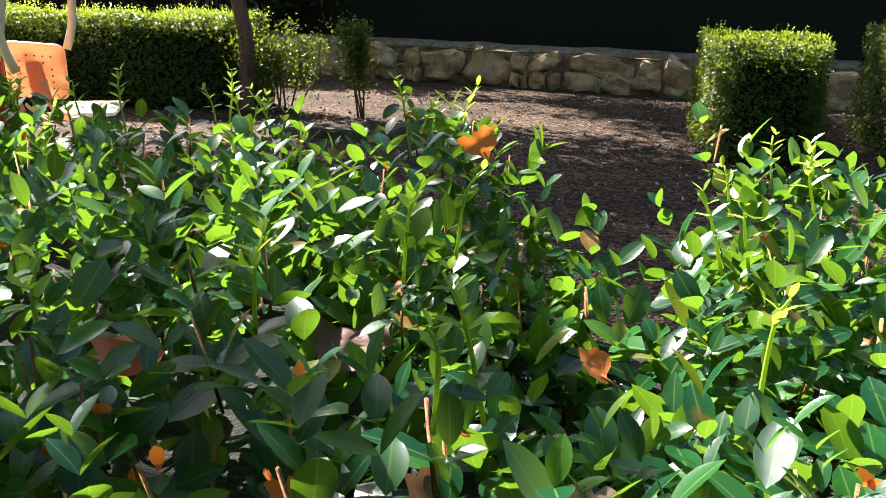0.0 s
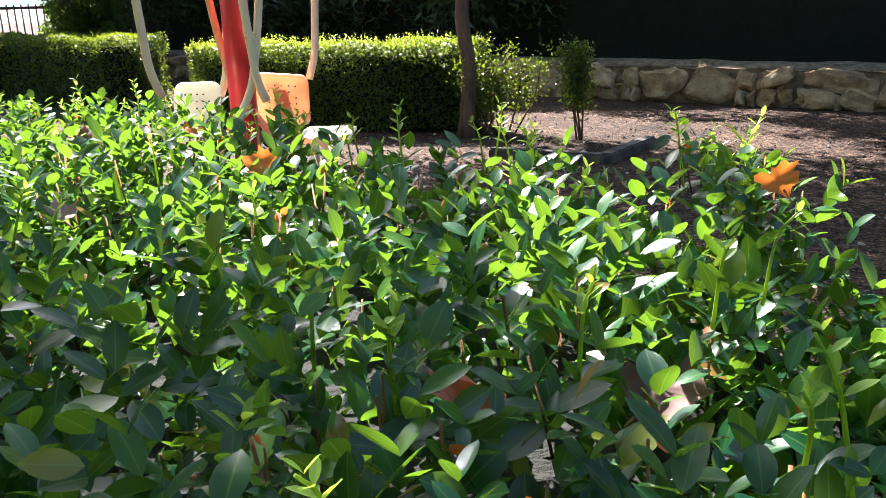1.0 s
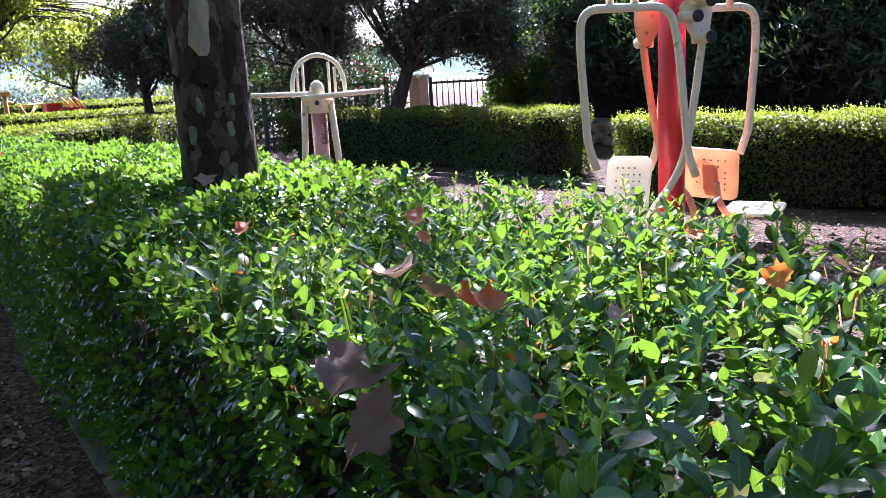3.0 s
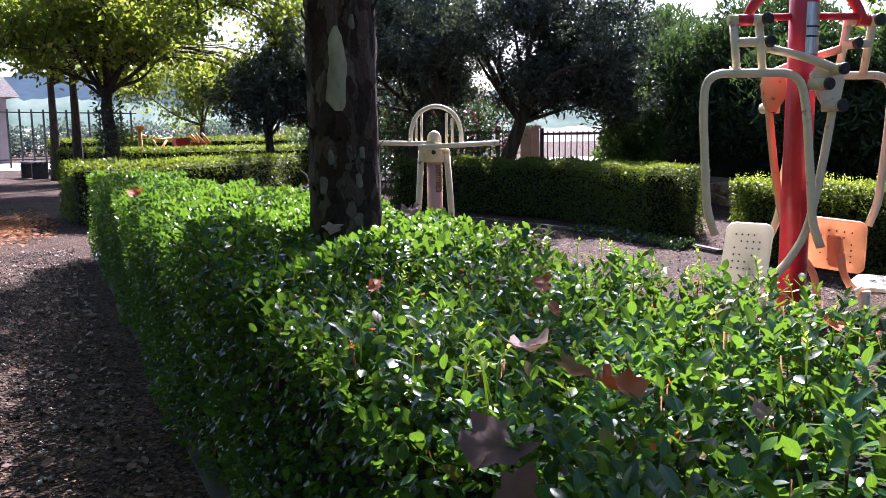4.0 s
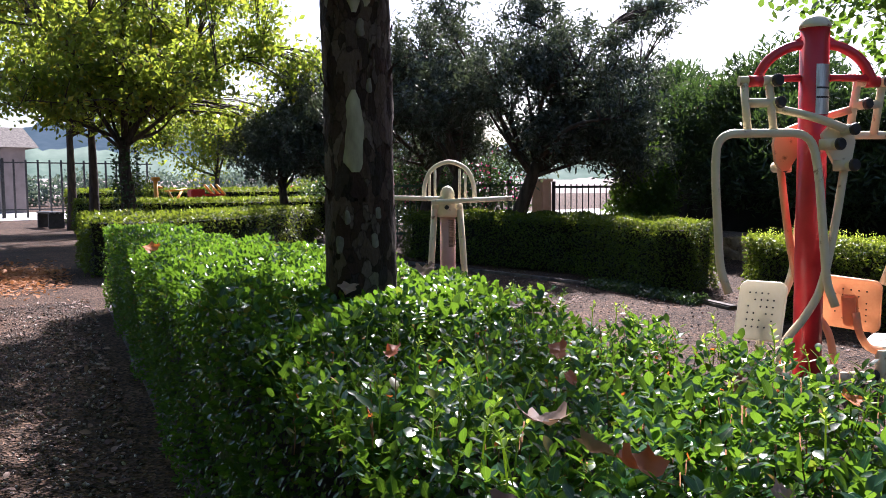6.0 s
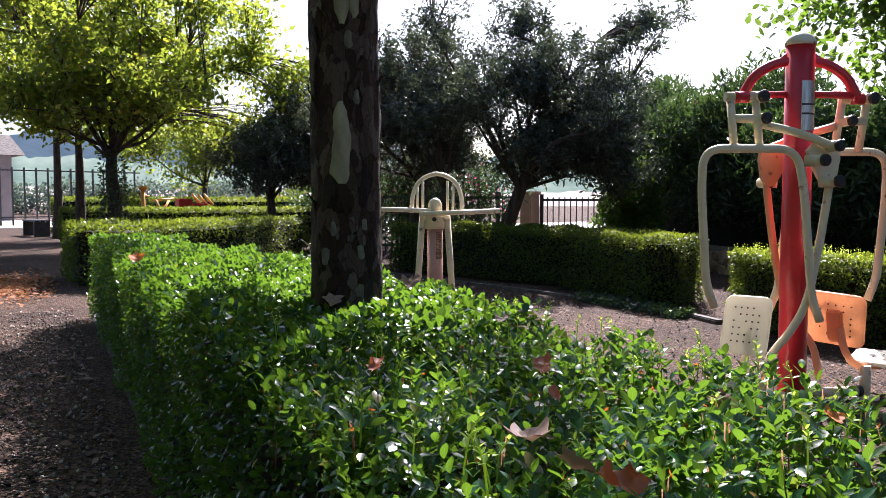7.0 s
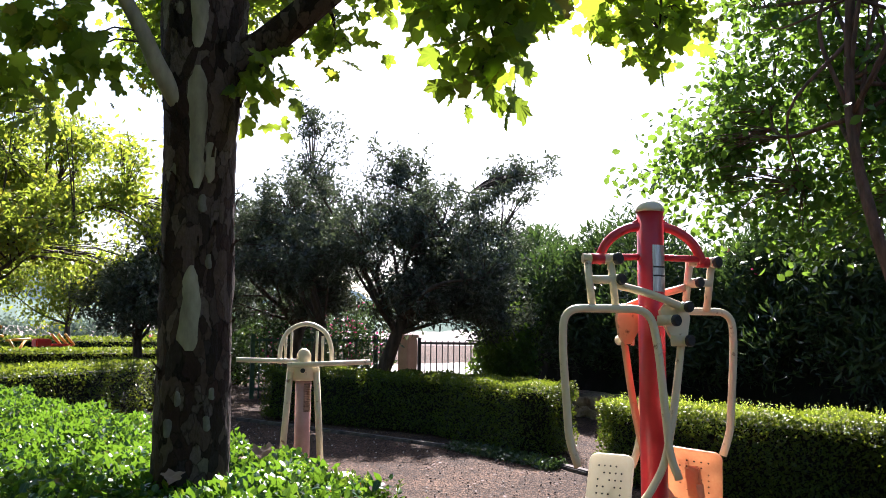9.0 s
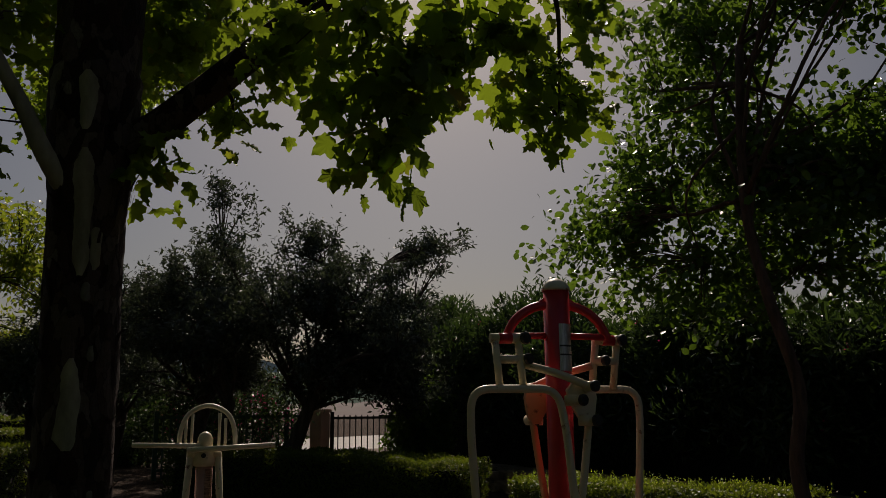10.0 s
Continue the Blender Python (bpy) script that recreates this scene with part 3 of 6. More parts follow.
        ob = new("leaf", kinds[int(i) % 4])
        ob.parent = e
        ob.matrix_parent_inverse = e.matrix_world.inverted()
        ob.matrix_basis = Matrix(((x.x, y.x, z.x, P[i][0]), (x.y, y.y, z.y, P[i][1]), (x.z, y.z, z.z, P[i][2]), (0, 0, 0, 1))) @ Matrix.Diagonal((S[i], S[i], S[i], 1))
    hedge_details(e, q, base_z)
    # the rest of its length
    p, o = hedge_points(NEAR, TOP, 150000, 0.15, 0.05, 0.03, 0.4)
    far = (p[:, 0] < -2.0) | (p[:, 2] < TOP - 0.06) | (p[:, 0] > 1.0)
    p, o = p[far], o[far]
    d = rand_dirs(len(p))
    size = np.where(o[:, 2] > 0.5, 0.034, 0.025) * (0.6 + 0.7 * rng.random(len(p)))
    by = p[:, 0] > -3.2
    for shape, k in ((MID, by), (QUAD, ~by)):
        scatter("leaves", shape, p[k], o[k] * 0.7 + d[k], o[k] + d[k][:, [1, 2, 0]] * 0.8 + np.array([0, 0, 0.4]), size[k], M["privet"], e)
    return e


near_hedge()

# ---- other hedges ----
hedge("clipped dark green hedge behind the twister machine", [(-10.6, 7.45), (-7.2, 7.6), (-5.5, 6.95), (-5.15, 7.15), (-5.3, 7.8), (-7.2, 8.4), (-10.6, 8.5)], 0.74, 56000, 0.032)
# dense yellow-green shoots on this top stand in for sunlight on it
hedge("clipped hedge with a sunlit top behind the pull-down machine", [(-4.12, 6.32), (-3.9, 6.2), (-2.4, 6.15), (-1.75, 6.25), (-1.55, 6.5), (-1.75, 6.8), (-3.9, 7.0), (-4.1, 6.85)], 0.67, 44000, 0.028, sprouts=160)
hedge("square clipped hedge block with a bare twiggy corner", [(1.32, 4.6), (1.85, 4.5), (1.95, 4.75), (2.02, 5.5), (1.45, 5.6)], 0.67, 30000, 0.024, sprouts=30)
hedge("clipped hedge block with loose outgrown shoots", [(2.35, 4.75), (3.2, 4.5), (3.4, 5.5), (2.5, 5.6)], 0.74, 22000, 0.027)
hedge("low clipped hedge at the turn of the path", [(-12.9, 3.3), (-11.3, 2.95), (-10.6, 3.5), (-10.9, 4.5), (-11.5, 5.5), (-13.6, 7.8), (-14.6, 7.4), (-13.0, 5.2)], 0.78, 24000, 0.045)
hedge("clipped hedge row in front of the far trees", [(-22.8, 6.2), (-21.6, 5.6), (-19.4, 7.4), (-17.6, 12.0), (-18.8, 12.4), (-20.6, 8.2)], 0.86, 24000, 0.06)
hedge("far clipped hedge row in hazy sun", [(-31, 8.2), (-29, 7.4), (-24, 13.0), (-24, 15.0), (-30, 10.4)], 1.08, 12000, 0.09)

# ---- stone wall and bank ----
W0, W1 = Vector((-11.0, 12.6, 0)), Vector((5.0, 6.15, 0))


def stone_wall():
    along = (W1 - W0).normalized()
    back = Vector((-along.y, along.x, 0))
    L = (W1 - W0).length
    e = tagged(mesh_ob("wall_north", [], [], M["mortar"]), "low rubble stone wall of tan limestone along the back path", "wall", kind="structure")
    bm = bmesh.new()
    m = Matrix(((along.x, back.x, 0, W0.x), (along.y, back.y, 0, W0.y), (0, 0, 1, 0), (0, 0, 0, 1)))
    box(bm, L / 2, 0.205, 0.17, L, 0.34, 0.34, 0, m)
    cap = bmesh.ops.create_grid(bm, x_segments=120, y_segments=4, size=0.5)["verts"]
    for v in cap:
        x, y = (v.co.x + 0.5) * L, 0.02 + (v.co.y + 0.5) * 0.4
        v.co = m @ Vector((x, y + 0.025 * noise.noise((x * 2.5, 0, 4)), 0.372 + 0.02 * noise.noise((x * 3, y * 6, 1)) - (0.045 if v.co.y < -0.49 else 0)))
    bm.to_mesh(e.data)
    bm.free()
    e.data.materials.clear()
    e.data.materials.append(M["mortar"])
    r = random.Random(5)
    def stone(x, z, w, h):
        bm = bmesh.new()
        bmesh.ops.create_icosphere(bm, subdivisions=3, radius=1)
        sd = r.random() * 50
        for v in bm.verts:
            c = v.co
            v.co = Vector([math.copysign(abs(t) ** 0.6, t) for t in c]) * (1 + 0.4 * noise.noise(c * 1.3 + Vector((sd, 0, 0))) + 0.16 * noise.noise(c * 4 + Vector((sd, 3, 0))) + 0.07 * noise.noise(c * 9 + Vector((sd, 7, 0))))
        bm.transform(m @ Matrix.Translation((x, 0.07 + r.uniform(0, 0.035), z)) @ Matrix.Rotation(r.uniform(-0.35, 0.35), 4, "Y") @ Matrix.Diagonal((w * 0.52, 0.09 + r.random() * 0.05, h * 0.54, 1)))
        part("stone", bm, M["stone"], e)
    x = L - 15.0
    while x < L:
        w = r.uniform(0.18, 0.7)
        if r.random() < 0.45:
            stone(x + w / 2, 0.17, w, r.uniform(0.26, 0.33))
        else:
            hh = r.uniform(0.13, 0.2)
            stone(x + w * 0.3, hh * 0.45, w * r.uniform(0.5, 0.65), hh)
            stone(x + w * 0.78, hh * 0.42, w * 0.5, hh * r.uniform(0.8, 1.1))
            stone(x + w * 0.5, hh + (0.33 - hh) * 0.45, w * r.uniform(0.7, 1.0), 0.34 - hh)
        x += w * 0.98
    bm = bmesh.new()
    box(bm, L / 2, 3.3, 0.15, L + 8, 6.0, 0.3, 0, m)
    tagged(part("earth_bank", bm, M["mortar"], None), "dark earth bank behind the stone wall", "bank", kind="structure")
    return m, L


WALL_M, WALL_L = stone_wall()


def oleander_screen():
    """The tall dark hedge on the bank, grown in uneven lumps."""
    a = [WALL_M @ Vector((x, y, 0)) for x, y in ((0.1, 0.9), (WALL_L + 3, 0.9), (WALL_L + 3, 2.4), (0.1, 2.4))]
    poly = [(v.x, v.y) for v in a]
    e = empty("tall_hedge", (poly[0][0], poly[0][1], 0.3), "tall dense dark oleander hedge above the stone wall", "hedge")
    bpy.context.view_layer.update()
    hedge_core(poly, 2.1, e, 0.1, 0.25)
    g = np.random.default_rng(77)
    C, R = [], []
    for _ in range(680):
        x, z = g.uniform(-0.5, WALL_L + 3), g.uniform(0.2, 1.0) ** 0.8
        # past x 9.6 the hedge is raised out of view to shade the court
        top = 2.55 + 0.25 * math.sin(x * 1.9) + 0.1 * max(0, 7 - x) + 4.2 * min(1, max(0, (x - 9.6) / 0.8))
        v = WALL_M @ Vector((x, 1.0 + 0.35 * g.normal(), 0.35 + z * (top - 0.6)))
        C.append(tuple(v))
        R.append(g.uniform(0.3, 0.55))
    C, R = np.array(C), np.array(R)
    n = 150000
    k = g.integers(0, len(C), n)
    d = g.normal(size=(n, 3)) + np.array([0.15, -0.8, 0.35])
    d /= np.linalg.norm(d, axis=1, keepdims=True)
    p = C[k] + d * (R[k] * (0.75 + 0.35 * g.random(n)))[:, None]
    w = g.normal(size=(n, 3))
    scatter("leaves", quad_leaf(0.26), p, d * 0.6 + w * 0.6 + np.array([0, 0, 0.35]), d + 0.5 * w[:, [1, 2, 0]], 0.13 * (0.6 + 0.7 * g.random(n)), M["oleander"], e)
    i = g.permutation(n)[:60]
    scatter("flowers", QUAD, np.repeat(p[i], 4, axis=0) + g.normal(size=(240, 3)) * 0.03, rand_dirs(240), rand_dirs(240, 0.3), np.full(240, 0.045), M["flower"], e, "pink flowers")


oleander_screen()


# ---- kerbs ----
def kerb(name, pts, label, h=0.05):
    e = empty(name, (pts[0][0], pts[0][1], 0), label, "kerb", "kerbs", "structure")
    bpy.context.view_layer.update()
    for (x0, y0), (x1, y1) in zip(pts, pts[1:]):
        a, b = Vector((x0, y0, 0)), Vector((x1, y1, 0))
        k = max(1, round((b - a).length / 0.8))
        for i in range(k):
            p, q = a.lerp(b, i / k), a.lerp(b, (i + 1) / k)
            ang = math.atan2(q.y - p.y, q.x - p.x)
            bm = bmesh.new()
            box(bm, 0, 0, h / 2 - 0.035, (q - p).length - 0.012, 0.09, h + 0.05, 0.012, Matrix.Translation((p + q) / 2) @ Matrix.Rotation(ang, 4, "Z"))
            ob = part("kerbstone", bm, M["kerb"], e)
            ob.matrix_parent_inverse = e.matrix_world.inverted()


kerb("kerb", [(-10.6, 7.05), (-7, 6.98), (-5.1, 6.85), (-4.3, 6.5)], "grey concrete edging at the foot of the hedge")
kerb("kerb", [(-1.3, 5.28), (-0.55, 5.12), (-0.3, 5.86)], "grey concrete edging round the planting bed", 0.07)
kerb("kerb", [(-8.5, 2.36), (-5.3, 1.57), (-3.3, 1.05), (-1.6, 0.63)], "grey concrete edging along the path", 0.02)


# ---- trees ----
def tree(name, label, base, trunk, r0, crown, limbs, tips, per, leaf, size, mat, bark="bark", spread=0.35, seed=1, spray=0.0, forks=0):
    """Tapered trunk along given points, limbs into the crown's ellipsoids, twigs and leaf clumps."""
    r = np.random.default_rng(seed)
    e = empty(name, base, label, "tree", "park trees")
    bpy.context.view_layer.update()
    B = Vector(base)
    tr = curve_pts([Vector(p) for p in trunk], 4)
    bm = bmesh.new()
    rad = [r0 * (1.25 if i == 0 else 1.0) * (1 - 0.45 * i / (len(tr) - 1)) for i in range(len(tr))]
    tube(bm, tr, rad, 12)
    part("trunk", bm, M[bark], e, smooth=True)
    fork = tr[-1]
    nodes = [p for p in tr if p.z > fork.z * 0.8]
    bm = bmesh.new()
    vol = np.array([c[1][0] * c[1][1] * c[1][2] for c in crown])
    pick = r.choice(len(crown), limbs, p=vol / vol.sum())
    for i in range(limbs):
        c, s = crown[pick[i]]
        d = r.normal(size=3)
        d /= np.linalg.norm(d)
        tgt = Vector(c) + Vector(d * np.array(s) * 0.4)
        st = tr[-1 - int(r.integers(0, max(1, len(tr) // 4)))]
        mid = st.lerp(tgt, 0.5) + Vector(r.normal(size=3) * 0.11 * (tgt - st).length) + Vector((0, 0, 0.03 * (tgt - st).length))
        line = curve_pts([st, mid, tgt], 5)
        rr = rad[-1] * r.uniform(0.4, 0.65)
        part("limb", tube(bmesh.new(), line, [rr * (1 - 0.8 * k / (len(line) - 1)) for k in range(len(line))], 7), M[bark], e)
        nodes += line[2:]
        for _ in range(forks):
            k = int(r.integers(3, len(line) - 2))
            a = line[k]
            c, s = crown[int(r.integers(0, len(crown)))]
            to = Vector(c) - a
            to = a + to.normalized() * min(to.length, 2.2)
            way = curve_pts([a, a.lerp(to, 0.35) + Vector(r.normal(size=3) * 0.12), a.lerp(to, 0.7) + Vector(r.normal(size=3) * 0.16), to], 4)
            r1 = rr * (1 - 0.8 * k / (len(line) - 1)) * 0.6
            part("limb", tube(bmesh.new(), way, [r1 * (1 - 0.75 * i / (len(way) - 1)) for i in range(len(way))], 6), M[bark], e)
            nodes += way[3:]
    N = np.array([tuple(p) for p in nodes])
    pick = r.choice(len(crown), tips, p=vol / vol.sum())
    d = r.normal(size=(tips, 3))
    d /= np.linalg.norm(d, axis=1, keepdims=True)
    rho = r.random(tips) ** 0.4
    T = np.array([crown[k][0] for k in pick]) + d * rho[:, None] * np.array([crown[k][1] for k in pick])
    P = []
    for t in T:
        k = np.argmin(((N - t) ** 2).sum(1) + 2.0 * np.maximum(0, N[:, 2] - t[2]))
        a, b = Vector(N[k]), Vector(t)
        if (b - a).length > 0.05:
            tube(bm, [a, a.lerp(b, 0.5) + Vector((0, 0, 0.06 * (b - a).length)), b], [r0 * 0.085, r0 * 0.06, r0 * 0.03], 4, False)
        if spray:
            w = (t - np.array(tuple(fork))) / max(1e-3, np.linalg.norm(t - np.array(tuple(fork))))
            for _ in range(4):
                v = w + r.normal(size=3) * 0.7 + np.array([0, 0, 0.25])
                v *= spray * r.uniform(0.5, 1.3) / np.linalg.norm(v)
                s = r.random((per // 4, 1))
                P.append(t + v * (s - 0.3) + r.normal(size=(per // 4, 3)) * 0.045)
            continue
        pos = r.normal(size=(per, 3)) * spread * r.uniform(0.6, 1.3)
        pos[:, 2] *= 0.7
        back = r.random((per, 1)) * 0.5
        P.append(t + pos + back * (np.array(tuple(a)) - t) * r.random())
    tw = part("twigs", bm, M[bark], e, smooth=True)
    tw["kind"] = "stuff"
    P = np.vstack(P) + np.array(tuple(B))
    n = len(P)
    g = r.normal(size=(n, 3))
    g[:, 2] -= 0.3
    f = r.normal(size=(n, 3)) + np.array([0, 0, 0.8])
    sz = size * (0.65 + 0.7 * r.random(n))
    scatter("crown", leaf, P, g, f, sz, M[mat], e)
    return e


OLIVE, ROUND = quad_leaf(0.36), leaf_shape(0.66, 0.15, 0.12, 3)


def blobs(c, s, n, r, seed, flat=0.8):
    """A crown of many uneven lumps inside one ellipsoid."""
    g = random.Random(seed)
    out = []
    for _ in range(n):
        d = Vector((g.gauss(0, 1), g.gauss(0, 1), g.gauss(0, 1))).normalized() * g.random() ** 0.45
        k = r * g.uniform(0.6, 1.35)
        out.append(((c[0] + d.x * s[0], c[1] + d.y * s[1], c[2] + d.z * s[2]), (k, k, k * flat)))
    return out


def far_trees():
    olive = "dark grey-green olive tree beyond the hedge"
    tree("olive_tree", olive, (-9.9, 8.9, 0), [(0, 0, 0), (0.15, 0.2, 0.6), (0.5, 0.3, 1.5)], 0.16, blobs((0.2, 0.2, 2.75), (1.2, 1.2, 0.7), 14, 0.55, 1) + blobs((0.8, 0.8, 2.2), (1.4, 1.4, 0.5), 12, 0.5, 2) + blobs((1.3, 1.3, 2.3), (0.7, 0.7, 0.8), 6, 0.5, 22) + blobs((-0.55, -0.5, 4.1), (0.35, 0.35, 0.85), 13, 0.28, 3) + blobs((0.3, 0.4, 3.95), (0.8, 0.8, 0.6), 15, 0.29, 4) + blobs((1.75, 1.7, 3.85), (0.8, 0.6, 0.4), 14, 0.27, 23) + blobs((1.1, 1.1, 1.85), (0.6, 0.6, 0.45), 8, 0.36, 31) + blobs((0.9, 1.0, 3.4), (0.7, 0.6, 0.3), 8, 0.3, 24), 30, 720, 68, OLIVE, 0.085, "olive", seed=3, spray=0.42)
    tree("olive_tree", olive, (-12.4, 9.4, 0), [(0, 0, 0), (-0.2, 0.1, 0.7), (-0.1, 0.3, 1.5)], 0.16, blobs((-0.1, -0.2, 2.9), (1.6, 1.5, 0.75), 18, 0.6, 5) + blobs((0.2, 0.2, 3.9), (0.8, 0.7, 0.3), 6, 0.3, 6) + blobs((-0.3, -0.2, 1.9), (1.4, 1.2, 0.4), 9, 0.4, 32), 16, 440, 76, OLIVE, 0.09, "olive", seed=4, spray=0.42)
    tree("olive_tree", olive, (-11.2, 8.6, 0), [(0, 0, 0), (0.25, 0.1, 0.7), (0.5, 0.1, 1.4)], 0.12, blobs((0.2, 0, 2.6), (1.3, 1.2, 0.8), 9, 0.6, 15), 10, 260, 75, OLIVE, 0.085, "olive", seed=14, spray=0.42)
    tree("olive_tree", olive, (-16.0, 9.9, 0), [(0, 0, 0), (0.2, 0.1, 0.7), (0.1, 0.3, 1.3)], 0.16, blobs((0, 0, 2.6), (2.1, 2.0, 1.2), 14, 0.9, 7), 12, 460, 75, OLIVE, 0.1, "olive", seed=5, spray=0.42)
    tree("olive_tree", "dark evergreen tree beyond the hedge rows", (-15.5, 7.9, 0), [(0, 0, 0), (0.1, 0.1, 0.6), (0.05, 0.1, 1.2)], 0.13, blobs((0, 0.2, 2.5), (1.4, 1.5, 1.3), 16, 0.55, 25), 10, 330, 70, OLIVE, 0.095, "olive", seed=15, spray=0.42)
    ivied = tree("shade_tree", "broad shade tree with sunlit yellow-green leaves and ivied trunk", (-17.4, 5.5, 0), [(0, 0, 0), (0.06, 0.03, 0.9), (-0.03, 0, 1.6), (0.0, 0.02, 2.1)], 0.17, blobs((0, 0, 4.8), (3.7, 3.5, 1.9), 60, 0.5, 8, 0.6) + blobs((0, -0.3, 3.0), (3.8, 3.7, 0.6), 40, 0.4, 9, 0.6) + blobs((0.3, 1.3, 3.7), (3.0, 2.7, 1.0), 30, 0.5, 30, 0.6) + blobs((0.8, 2.6, 2.6), (1.2, 1.2, 0.3), 8, 0.3, 28, 0.6) + blobs((-0.5, -2.8, 2.6), (1.4, 1.2, 0.3), 9, 0.3, 29, 0.6), 13, 900, 36, QUAD, 0.125, "maple", seed=26, spread=0.2, forks=3)
    g = np.random.default_rng(61)
    a, z = g.random(900) * 6.28, g.random(900) ** 1.4 * 2.0
    out = np.column_stack([np.cos(a), np.sin(a), np.zeros(900)])
    scatter("ivy", QUAD, out * (0.17 + 0.09 * g.random((900, 1))) + np.column_stack([np.full(900, -17.37), np.full(900, 5.5), z]), out + g.normal(size=(900, 3)) * 0.7, out + np.array([0, 0, 0.4]), 0.09 * (0.6 + 0.7 * g.random(900)), M["oleander"], ivied, "dark ivy climbing the trunk")
    tree("shade_tree", "slim far tree beside the sandy path", (-20.4, 5.75, 0), [(0, 0, 0), (0.05, 0, 1.5), (0.0, 0, 2.6)], 0.13, blobs((0, 0, 4.4), (2.6, 2.6, 1.2), 14, 0.9, 10), 9, 240, 45, QUAD, 0.14, "maple", seed=7, spread=0.4)
    tree("shade_tree", "slim far tree beside the sandy path", (-24.4, 6.35, 0), [(0, 0, 0), (0.05, 0, 1.5), (0.0, 0, 2.9)], 0.14, blobs((0, 0, 4.4), (2.6, 2.6, 1.2), 14, 0.9, 11), 9, 240, 45, QUAD, 0.14, "maple", seed=8, spread=0.4)
    tree("shade_tree", "small round far tree with bright green leaves", (-26, 11.3, 0), [(0, 0, 0), (0, 0, 0.8), (0, 0, 1.5)], 0.14, blobs((0, 0, 2.9), (2.0, 2.0, 0.9), 12, 0.7, 12), 10, 240, 45, QUAD, 0.12, "maple", seed=9, spread=0.3)
    tree("broadleaf_tree", "leafy broadleaf tree with a thin brown trunk in the planting bed", (-1.65, 6.03, 0), [(0, 0, 0), (0.03, 0, 0.5), (-0.02, 0.02, 0.9), (0.03, 0.05, 1.4), (-0.1, 0.0, 2.0), (-0.25, 0.1, 2.8), (-0.2, 0.1, 4.0)], 0.06, blobs((-1.75, 0.8, 2.65), (0.55, 0.4, 0.4), 12, 0.3, 13) + blobs((-1.2, 1.0, 3.3), (0.75, 0.5, 0.45), 16, 0.36, 14) + blobs((-0.6, 1.0, 4.4), (0.8, 0.6, 0.9), 18, 0.38, 16) + blobs((0.2, 0.8, 3.3), (0.9, 0.7, 0.8), 16, 0.4, 17) + blobs((-0.2, 0.9, 2.35), (1.3, 0.5, 0.4), 16, 0.32, 18) + blobs((-0.2, 2.0, 3.1), (1.4, 0.5, 0.9), 16, 0.38, 20) + blobs((0.9, 0.5, 4.9), (1.5, 1.2, 0.9), 18, 0.5, 19), 30, 980, 26, ROUND, 0.075, "broad", "bark_red", seed=10, spread=0.13)


far_trees()


